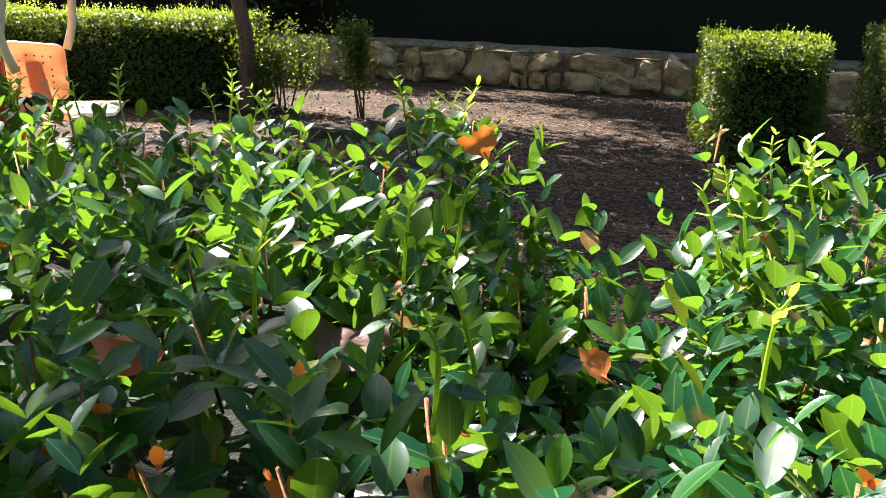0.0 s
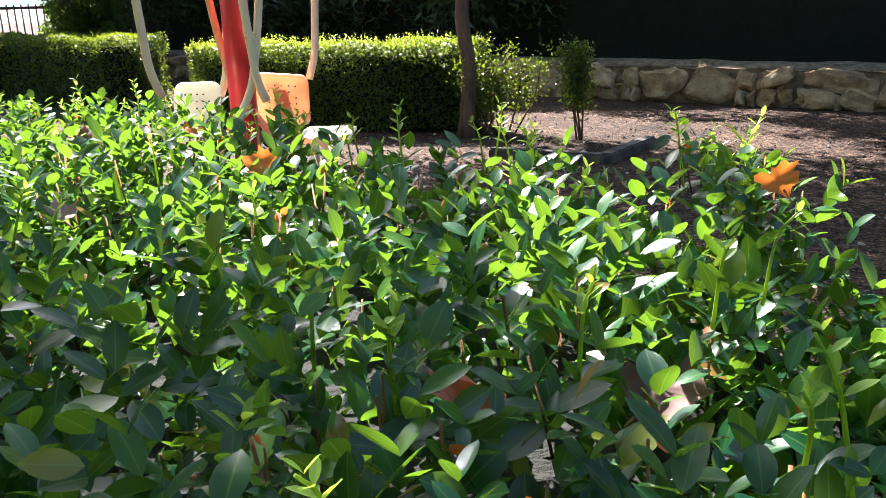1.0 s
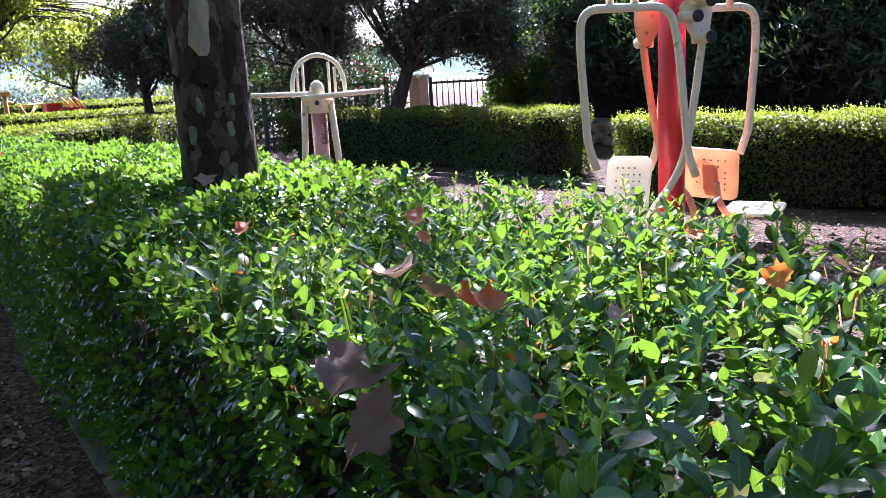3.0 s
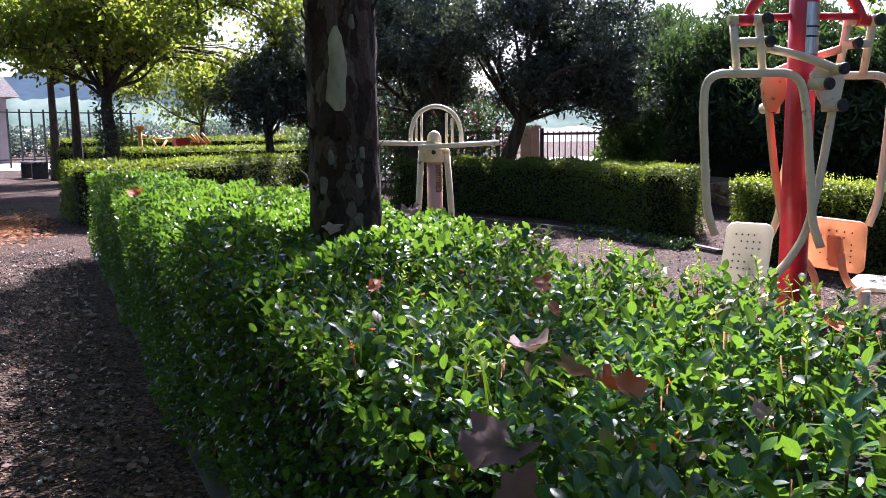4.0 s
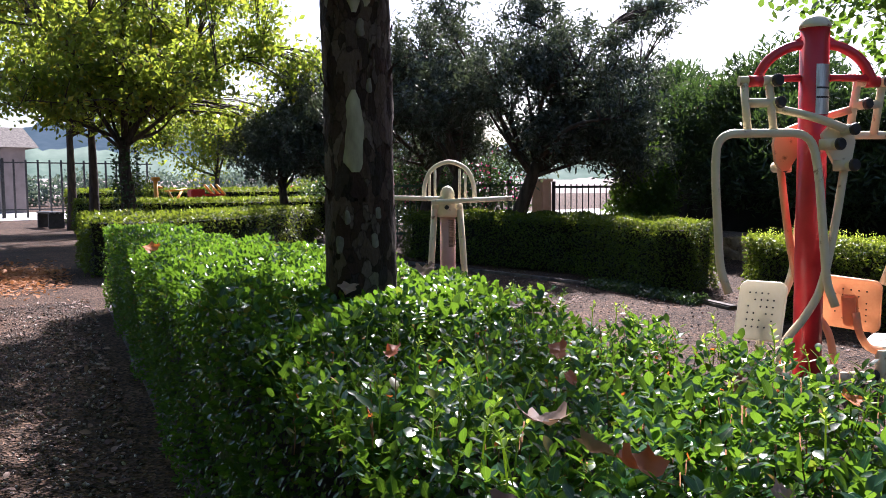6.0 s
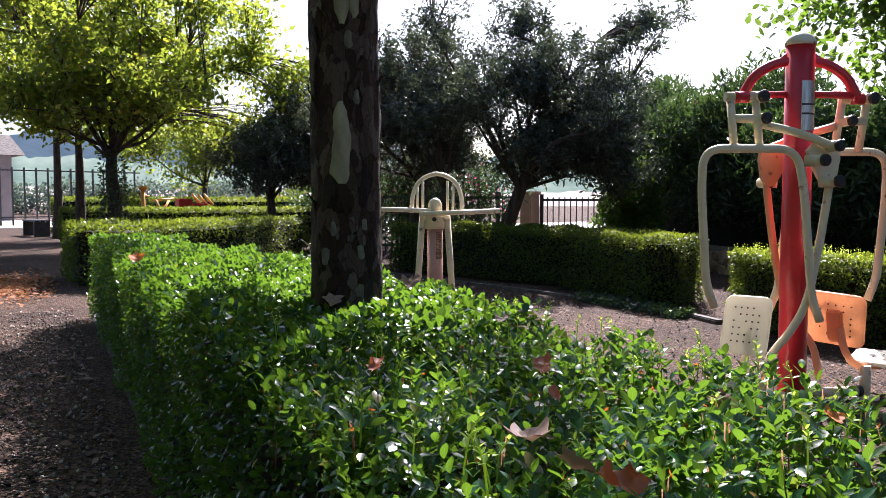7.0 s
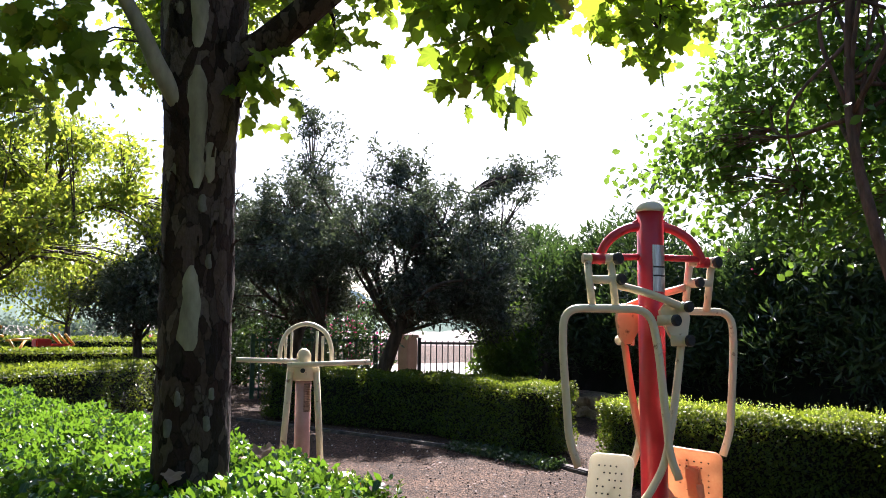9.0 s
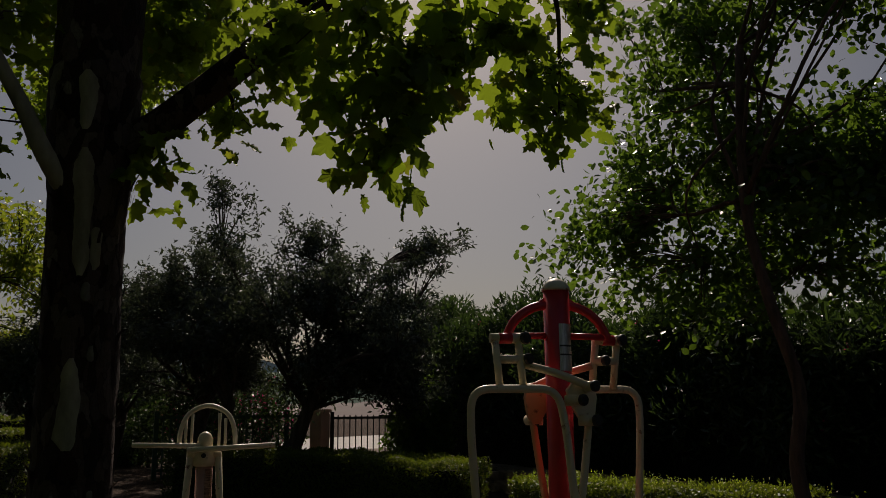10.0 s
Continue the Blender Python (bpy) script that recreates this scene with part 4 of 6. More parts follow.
def plane_tree():
    e = empty("plane_tree", (-2.735, 1.468, 0), "plane tree with flaking patchy bark growing out of the hedge", "tree", "park trees")
    bpy.context.view_layer.update()
    bm = bmesh.new()
    n, seg = 110, 56
    rings = []
    for i in range(n + 1):
        z = 2.75 * i / n
        rad = 0.122 + 0.05 * math.exp(-z / 0.35) + 0.03 * max(0, (z - 1.9) / 0.5) * (z < 2.45) + (0.02 if z >= 2.45 else 0)
        cx = 0.012 * math.sin(z * 2)
        ring = []
        for a in [2 * math.pi * k / seg for k in range(seg)]:
            u, v = math.cos(a), math.sin(a)
            plate = noise.cell((u * 2.6 + 0.4 * noise.noise((u * 5, v * 5, z * 9)), v * 2.6 + 0.4 * noise.noise((v * 5, z * 9, u * 5)), z * 11))
            k = 1 + 0.05 * noise.noise((u * 2, v * 2, z * 3))
            r1 = rad * k + 0.0035 * plate + 0.003 * noise.noise((u * 14, v * 14, z * 60))
            ring.append(bm.verts.new((cx + u * r1, v * r1, z)))
        rings.append(ring)
    for r0, r1 in zip(rings, rings[1:]):
        for k in range(seg):
            bm.faces.new((r0[k], r0[(k + 1) % seg], r1[(k + 1) % seg], r1[k]))
    part("trunk", bm, M["plane_bark"], e, smooth=True)
    rp = random.Random(3)
    for _ in range(150):
        ang, z = rp.uniform(0, 6.28), rp.uniform(0.85, 2.3)
        hgt, wid = rp.uniform(0.02, 0.085), rp.uniform(0.01, 0.03)
        if 5.2 < ang < 6.0 and (1.1 < z < 1.47 or 1.65 < z < 2.45):
            continue
        rr = 0.122 + 0.05 * math.exp(-z / 0.35) + 0.03 * max(0, (z - 1.9) / 0.5)
        bm = bmesh.new()
        rows = []
        for i in range(4):
            lift = 0.001 + (i / 3) ** 2 * rp.uniform(0.008, 0.038)
            rows.append([bm.verts.new((math.cos(ang + s * wid / rr) * (rr + lift), math.sin(ang + s * wid / rr) * (rr + lift), z + hgt * i / 3)) for s in (-0.5 * (1 - 0.2 * i), 0.5 * (1 - 0.25 * i))])
        for r0, r1 in zip(rows, rows[1:]):
            bm.faces.new((r0[0], r0[1], r1[1], r1[0]))
        bmesh.ops.solidify(bm, geom=bm.faces[:], thickness=0.002)
        part("bark_flake", bm, M["plane_bark"], e)
    patches = ((-40, 1.18, 1.46, 0.05, 0.026), (-38, 1.72, 2.14, 0.03, 0.044), (-16, 1.74, 1.88, 0.016, 0.024), (-12, 0.92, 0.97, 0.016, 0.014), (-26, 1.64, 1.7, 0.013, 0.017), (-55, 1.0, 1.05, 0.015, 0.012), (-5, 1.02, 1.06, 0.014, 0.014), (-40, 2.2, 2.4, 0.03, 0.035), (-70, 0.9, 0.96, 0.016, 0.02), (-14, 1.45, 1.5, 0.013, 0.011))
    for ang, z0, z1, low, top in patches:
        bm = bmesh.new()
        k = 16
        rows = []
        for i in range(k + 1):
            z = z0 + (z1 - z0) * i / k
            rad0 = 0.122 + 0.05 * math.exp(-z / 0.35) + 0.03 * max(0, (z - 1.9) / 0.5) * (z < 2.45) + (0.02 if z >= 2.45 else 0)
            half = (low + (top - low) * i / k) * min(1, 0.35 + 0.3 * min(i, k - i))
            wl, wr = [half * (1 + 0.3 * noise.noise((z * 9, ang + 9 * q, low * 90))) + 0.005 * noise.noise((z * 45, ang + 5 * q, 2.5)) for q in range(2)]
            row = []
            for j in range(5):
                s = -wl + (wl + wr) * j / 4
                a = radians(ang) + s / rad0
                rr = rad0 * (1 + 0.05 * noise.noise((math.cos(a) * 2, math.sin(a) * 2, z * 3))) + (0.008 if 0 < j < 4 else -0.004)
                row.append(bm.verts.new((0.012 * math.sin(z * 2) + math.cos(a) * rr, math.sin(a) * rr, z)))
            rows.append(row)
        for r0, r1 in zip(rows, rows[1:]):
            for j in range(4):
                bm.faces.new((r0[j], r0[j + 1], r1[j + 1], r1[j]))
        part("bare_patch", bm, M["pale_bark" if z1 - z0 > 0.1 else "dull_bark"], e, "pale patch where the bark has flaked", True)
    limbs = [
        ([(0, 0, 1.9), (0.06, 0.07, 2.17), (0.16, 0.15, 2.27), (0.4, 0.23, 2.42), (0.67, 0.32, 2.6), (0.88, 0.43, 2.75), (1.15, 0.6, 2.85), (1.2, 0.95, 2.95), (1.1, 1.4, 3.06)], 0.07),
        ([(0.02, -0.05, 1.95), (0.0, -0.17, 2.12), (-0.05, -0.28, 2.35), (-0.2, -0.6, 2.9), (-0.6, -1.2, 3.6)], 0.037),
        ([(0, 0, 2.6), (0.02, 0.05, 3.3), (-0.1, 0.2, 4.2), (0.1, 0.3, 5.4)], 0.11),
        ([(0.0, 0.05, 3.3), (0.6, -0.3, 3.8), (1.3, -0.5, 4.3)], 0.06),
        # the next two limbs reach out of view to carry added shade clumps
        ([(0, 0.1, 3.6), (-0.6, 0.8, 4.0), (-1.0, 1.8, 4.3), (-2.0, 2.3, 4.5), (-3.4, 2.6, 4.5), (-5.0, 3.0, 4.6), (-6.6, 3.6, 4.6)], 0.06),
        ([(0, 0.1, 3.7), (-0.5, 1.0, 4.5), (-1.3, 2.4, 4.9), (-2.0, 3.4, 5.2), (-2.3, 4.1, 5.3)], 0.05),
        ([(0.8, 0.38, 2.7), (0.98, 0.22, 2.55), (1.12, 0.12, 2.35), (1.17, 0.17, 2.05)], 0.012),
        ([(1.0, 0.5, 2.8), (1.2, 0.4, 2.6), (1.26, 0.3, 2.35)], 0.012),
        ([(1.2, 0.95, 2.95), (1.15, 1.2, 2.85), (1.05, 1.4, 2.72), (1.05, 1.38, 2.45)], 0.013),
        ([(0.3, 0.2, 2.36), (0.2, 0.4, 2.45), (0.14, 0.48, 2.36)], 0.012),
        ([(0.05, 0.06, 2.16), (0.14, 0.14, 2.2), (0.18, 0.17, 2.08)], 0.009)]
    nodes = []
    for pts, r in limbs:
        line = curve_pts(pts, 6)
        bare = pts[0][1] == -0.05
        bm = bmesh.new()
        tube(bm, line, [r * (1 - 0.7 * k / (len(line) - 1)) for k in range(len(line))], 12)
        part("limb", bm, M["pale_bark" if bare else "plane_bark"], e, "pale bare limb" if bare else "", True)
        nodes += line[3:]
    rg = np.random.default_rng(21)
    N = np.array([tuple(p) for p in nodes])
    # leaf clumps: place and radius, on the long limb, round the fork, and above the view
    on_limb = [(0.88, 0.08, 2.34, 0.13), (1.09, 0.08, 2.18, 0.09), (1.15, 0.07, 2.31, 0.09), (1.21, 0.19, 2.13, 0.11), (1.14, 0.19, 1.98, 0.08), (1.29, 0.31, 2.32, 0.11), (1.38, 0.43, 2.39, 0.09), (1.23, 0.27, 2.24, 0.07), (0.97, 1.4, 2.69, 0.14), (1.05, 1.33, 2.4, 0.1), (0.84, 1.33, 2.55, 0.09), (1.08, 1.68, 3.02, 0.12), (1.13, 1.49, 2.53, 0.07)]
    at_fork = [(0.17, 0.15, 2.1, 0.07), (0.13, 0.44, 2.38, 0.14), (-0.2, 0.49, 2.76, 0.2), (-0.08, 0.32, 2.84, 0.17), (0.09, 0.85, 2.86, 0.2), (-0.17, -0.5, 2.26, 0.1), (-0.05, -0.42, 2.12, 0.07), (-0.46, -0.45, 2.1, 0.1), (-0.3, -0.75, 2.4, 0.1), (-0.16, -0.22, 2.6, 0.1)]
    # unseen clumps, placed so their shadows fall on the hedge and path
    shade_clumps = [(-0.9, 0.4, 3.7, 0.6), (-0.3, -0.3, 4.4, 1.0), (1.2, -0.5, 4.4, 0.8), (-1.9, 1.5, 3.9, 0.5), (-2.4, 1.0, 4.5, 0.7), (-1.2, -1.2, 3.8, 0.8), (-1.15, 2.0, 3.65, 0.25), (-3.0, 1.95, 4.1, 0.45), (-3.8, 2.2, 4.2, 0.5), (-1.9, 1.55, 4.1, 0.5), (-2.8, 1.85, 4.3, 0.5), (0.2, 0.5, 5.4, 0.9), (-5.4, 3.0, 4.45, 0.45), (-6.3, 3.4, 4.6, 0.4), (-7.0, 3.8, 4.8, 0.4), (-3.0, 3.5, 5.2, 0.2), (-2.1, 3.9, 5.2, 0.2), (-1.5, 3.3, 5.0, 0.17), (-2.5, 2.95, 5.6, 0.2), (-1.9, 2.7, 5.1, 0.15), (-3.2, 4.3, 5.2, 0.2), (-2.6, 4.6, 5.3, 0.17)]
    P = []
    bm = bmesh.new()
    for x, y, z, s in on_limb + at_fork + shade_clumps:
        for _ in range(int(14 * s / 0.17) if s < 0.3 else int(56 * s / 0.5)):
            d = rg.normal(size=3)
            d /= np.linalg.norm(d)
            t = np.array((x, y, z)) + d * s * rg.random() ** 0.5
            k = np.argmin(((N - t) ** 2).sum(1))
            a, b = Vector(N[k]), Vector(t)
            if (a - b).length < (0.22 if s < 0.3 else 0.6):
                tube(bm, [a, a.lerp(b, 0.5) + Vector((0, 0, 0.03)), b], [0.004, 0.003, 0.002], 5, False)
            P.append(t + rg.normal(size=(8 if s < 0.3 else 30, 3)) * (0.06 if s < 0.3 else 0.15))
    part("twigs", bm, M["bark"], e)["kind"] = "stuff"
    P = np.vstack(P) + np.array([-2.735, 1.468, 0])
    n = len(P)
    g = rg.normal(size=(n, 3)) + np.array([0, 0, -0.7])
    scatter("crown", LOBED, P, g, rg.normal(size=(n, 3)) + np.array([0, 0, 0.5]), 0.085 * (0.5 + 0.75 * rg.random(n)), M["plane"], e)


plane_tree()

# ---- exercise machines ----
def frame_of(origin, ex):
    ex = Vector((*ex, 0)).normalized()
    ey = Vector((-ex.y, ex.x, 0))
    return Matrix(((ex.x, ey.x, 0, origin[0]), (ex.y, ey.y, 0, origin[1]), (0, 0, 1, 0), (0, 0, 0, 1)))


def bar(name, pts, r, mat, parent, seg=12, label=""):
    return part(name, tube(bmesh.new(), pts, r, seg), M[mat], parent, label)


def end_cap(p, axis, r, parent, length=0.02):
    p, axis, r, length = Vector(p), Vector(axis).normalized(), r * 1.12, length * 1.3
    return bar("end_cap", [p - axis * 0.002, p + axis * length * 0.7, p + axis * length], [r, r, r * 0.8], "black", parent, 14)


def stub(p, axis, r, parent):
    """Short tube end with a round black cap."""
    p, axis = Vector(p), Vector(axis)
    bar("tube_end", [p - axis * 0.03, p + axis * 0.035], r * 0.95, "cream", parent, 16)
    end_cap(p + axis * 0.035, axis, r * 0.93, parent, 0.018)


def hole_mesh():
    bm = bmesh.new()
    bmesh.ops.create_cone(bm, cap_ends=True, segments=8, radius1=0.005, radius2=0.005, depth=2.0, matrix=Matrix.Rotation(radians(90), 4, "X"))
    me = bpy.data.meshes.new("drain_hole")
    bm.to_mesh(me)
    bm.free()
    me.materials.append(M["black"])
    return me


HOLE = hole_mesh()


def seat_panel(name, w, h, m, mat, parent, th=0.022):
    """Rounded pressed panel with rows of holes, in its own x-z plane."""
    bm = bmesh.new()
    ring = []
    rc = 0.045
    for cx, cz, a0 in ((w / 2 - rc, h / 2 - rc, 0), (-w / 2 + rc, h / 2 - rc, 90), (-w / 2 + rc, -h / 2 + rc, 180), (w / 2 - rc, -h / 2 + rc, 270)):
        for k in range(6):
            a = radians(a0 + 18 * k)
            ring.append((cx + rc * math.cos(a), cz + rc * math.sin(a)))
    loops = []
    for y, s in ((-th / 2 + 0.005, 1.0), (-th / 2, 0.97), (th / 2, 0.97), (th / 2 - 0.005, 1.0)):
        loops.append([bm.verts.new((x * s, y, z * s)) for x, z in ring])
    n = len(ring)
    for i in range(4):
        r0, r1 = loops[i], loops[(i + 1) % 4]
        if i == 1:
            continue
        for k in range(n):
            bm.faces.new((r0[k], r1[k], r1[(k + 1) % n], r0[(k + 1) % n]))
    bm.faces.new(loops[1])
    bm.faces.new(loops[2][::-1])
    bmesh.ops.recalc_face_normals(bm, faces=bm.faces)
    ob = part(name, bm, M[mat], parent)
    ob.matrix_local = m
    for i in range(5):
        for j in range(6):
            if (i + j) % 5 == 4:
                continue
            x, z = (i - 2) * w * 0.13, (j - 2.5) * h * 0.115
            hole = new("drain_hole", HOLE)
            hole.parent = ob
            hole.matrix_basis = Matrix.Translation((x, 0, z)) @ Matrix.Diagonal((1, th / 2 + 0.0015, 1, 1))
    return ob


def pull_machine():
    e = empty("pull_down_machine", (0, 0, 0), "red and cream double seated pull-down machine standing on the gravel", "exercise machine")
    e.matrix_world = Matrix.Translation((0, 0, -0.014)) @ frame_of((-2.475, 4.23), (0.644, 0.765))
    bpy.context.view_layer.update()
    bar("pole", [(0, 0, -0.02), (0, 0, 1.97)], 0.075, "red", e, 28)
    cap = [(0, 0, 1.97), (0, 0, 1.99), (0, 0, 2.015), (0, 0, 2.035), (0, 0, 2.045)]
    bar("pole_cap", cap, [0.082, 0.08, 0.066, 0.04, 0.012], "white", e, 28, "off-white domed cap")
    for s in (-1, 1):
        bar("arch", curve_pts([(s * 0.05, 0, 1.89), (s * 0.15, 0, 1.868), (s * 0.25, 0, 1.8), (s * 0.315, 0, 1.69)], 6), 0.027, "red", e)
        bm = bmesh.new()
        web = bm.faces.new([bm.verts.new((s * u, -0.008, z)) for u, z in ((0.06, 1.94), (0.16, 1.875), (0.06, 1.86))])
        up = bmesh.ops.extrude_face_region(bm, geom=[web])
        bmesh.ops.translate(bm, verts=[g for g in up["geom"] if isinstance(g, bmesh.types.BMVert)], vec=(0, 0.016, 0))
        bmesh.ops.recalc_face_normals(bm, faces=bm.faces)
        part("gusset", bm, M["red"], e)
        bar("arch_tie", [(s * 0.06, 0, 1.71), (s * 0.3, 0, 1.705)], 0.019, "red", e)
    # steel instruction plate with dark bars
    bm = bmesh.new()
    for i in range(8):
        a0, a1 = radians(-104 + i * 10), radians(-94 + i * 10)
        bm.faces.new([bm.verts.new((math.cos(a) * 0.0775, math.sin(a) * 0.0775, z)) for a, z in ((a0, 1.51), (a1, 1.51), (a1, 1.775), (a0, 1.775))])
    bmesh.ops.remove_doubles(bm, verts=bm.verts, dist=1e-5)
    plate = part("instruction_plate", bm, M["steel"], e, "worn bare steel instruction plate")
    for z in (1.595, 1.645):
        bm = bmesh.new()
        for i in range(8):
            a0, a1 = radians(-102 + i * 9.5), radians(-92.5 + i * 9.5)
            bm.faces.new([bm.verts.new((math.cos(a) * 0.079, math.sin(a) * 0.079, zz)) for a, zz in ((a0, z), (a1, z), (a1, z + 0.01), (a0, z + 0.01))])
        part("dark_line", bm, M["black"], plate)
    for s, mat in ((-1, "cream"), (1, "peach")):
        # everything on one side; the other side is the same turned about the pole
        def T(u, w, z, s=s):
            return ((u if s < 0 else -u) * 1.08, (w if s < 0 else -w), z)
        w0 = -0.14
        axle = [T(-0.385 if s < 0 else -0.36, w0 + 0.1, 1.69), T(-0.22, w0 + 0.1, 1.69)]
        bar("swing_axle", axle, 0.028, "cream", e)
        bar("axle_sleeve", [T(-0.34, w0 + 0.1, 1.69), T(-0.27, w0 + 0.1, 1.69)], 0.0305, "red", e)
        side = Vector((0.45, -1, 0.02)).normalized()
        stub(axle[1] if s < 0 else axle[0], side, 0.033, e)
        for u in (-0.36, -0.235):
            bar("hanger", [T(u, w0 + 0.1, 1.69), T(u, w0 + 0.02, 1.41)], 0.0215, "cream", e)
        bar("hanger_tie", [T(-0.36, w0 + 0.07, 1.572), T(-0.22, w0 + 0.07, 1.572)], 0.024, "cream", e)
        stub(T(-0.215, w0 + 0.07, 1.572) if s < 0 else T(-0.27, w0 + 0.07, 1.572), side, 0.03, e)
        bar("pull_bar", rounded([T(-0.455, w0 - 0.03, 0.565), T(-0.497, w0 - 0.02, 0.70), T(-0.522, w0, 1.2), T(-0.515, w0, 1.408), T(-0.06, w0, 1.408), T(-0.035, w0 - 0.04, 1.2), T(0.005, w0 - 0.07, 0.62), T(0.045, w0 - 0.08, 0.50)], 0.16, 7), 0.0225, "cream", e, 12)
        bar("link_bar", curve_pts([T(-0.22, w0 + 0.07, 1.545), T(-0.06, w0 - 0.01, 1.49), T(0.1, w0 - 0.04, 1.42)], 4), 0.022, mat if s > 0 else "cream", e)
        stub(T(0.1, w0 - 0.04, 1.42), side, 0.03, e)
        # rocker plate
        bm = bmesh.new()
        out = [T(u, w0 + 0.0, z) for u, z in ((-0.005, 1.4), (0.03, 1.445), (0.1, 1.45), (0.145, 1.42), (0.155, 1.36), (0.14, 1.26), (0.11, 1.21), (0.075, 1.215), (0.045, 1.27), (0.01, 1.34))]
        f = bm.faces.new([bm.verts.new(p) for p in out])
        r = bmesh.ops.extrude_face_region(bm, geom=[f])
        for v in [g for g in r["geom"] if isinstance(g, bmesh.types.BMVert)]:
            v.co += Vector(T(0, 0.035, 0))
        bmesh.ops.recalc_face_normals(bm, faces=bm.faces)
        part("rocker_plate", bm, M[mat if s > 0 else "cream"], e)
        for u, z in ((0.03, 1.345), (0.1, 1.235)):
            bar("pivot", [T(u - 0.05, w0 - 0.0, z), T(u + 0.005, w0 - 0.035, z)], 0.03, "cream", e)
            stub(T(u + 0.005, w0 - 0.035, z), side, 0.031, e)
        bar("push_rod", curve_pts([T(0.105, w0, 1.23), T(0.055, w0 - 0.02, 0.9), T(-0.005, w0 - 0.03, 0.60), T(-0.08, w0 - 0.03, 0.44), T(-0.17, w0 - 0.02, 0.3), T(-0.2, w0, 0.12)], 5), 0.0215, mat, e)
        bar("base_beam", [T(-0.05, w0 * 0.3, 0.06), T(-0.3 if s < 0 else -0.38, w0 * 0.6, 0.06)], 0.028, "cream", e)
        end_cap(T(-0.3 if s < 0 else -0.38, w0 * 0.6, 0.06), Vector(T(-1, 0, 0)), 0.029, e)
        bar("seat_post", [T(-0.34 if s < 0 else -0.43, w0 * 0.8, 0.0), T(-0.34 if s < 0 else -0.43, w0 * 0.8, 0.2)], 0.03, "cream", e)
        bar("foot_disc", [T(-0.34 if s < 0 else -0.43, w0 * 0.8, 0.0), T(-0.34 if s < 0 else -0.43, w0 * 0.8, 0.026)], 0.08, "cream", e, 20)
        if s < 0:
            bar("back_support", [T(-0.25, w0 * 0.6, 0.46), T(-0.275, w0 * 0.8, 0.3), T(-0.33, w0 * 0.9, 0.02)], 0.022, "cream", e)
        else:
            bar("back_support", rounded([T(-0.54, w0 * 1.3, 0.185), T(-0.37, w0 * 0.8, 0.195), T(-0.29, w0 * 0.5, 0.31), T(-0.275, w0 * 0.5, 0.42)], 0.11), 0.021, "sunlit_panel", e)
        ang = 0.0 if s < 0 else math.pi
        seat_panel("backrest", 0.25 if s < 0 else 0.31, 0.325, Matrix.Translation(T(-0.28 if s < 0 else -0.27, w0 + 0.02, 0.465)) @ Matrix.Rotation(ang + radians(-38), 4, "Z") @ Matrix.Rotation(radians(-20), 4, "X") @ Matrix.Rotation(radians(0 if s < 0 else -5), 4, "Y"), "white_panel" if s < 0 else "sunlit_panel", e)
        if s > 0:
            bm = box(bmesh.new(), 0, 0.028, -0.03, 0.085, 0.03, 0.2, 0.012)
            bm.transform(Matrix.Translation(T(-0.27, w0 + 0.02, 0.465)) @ Matrix.Rotation(radians(-38), 4, "Z") @ Matrix.Rotation(radians(20), 4, "X") @ Matrix.Diagonal((1, -1, 1, 1)))
            bmesh.ops.recalc_face_normals(bm, faces=bm.faces)
            part("back_bracket", bm, M["sunlit_panel"], e)
            seat_panel("seat", 0.33, 0.34, Matrix.Translation(T(-0.58, w0 - 0.1, 0.215)) @ Matrix.Rotation(ang + radians(-38), 4, "Z") @ Matrix.Rotation(radians(86), 4, "X"), "white_panel", e)


pull_machine()


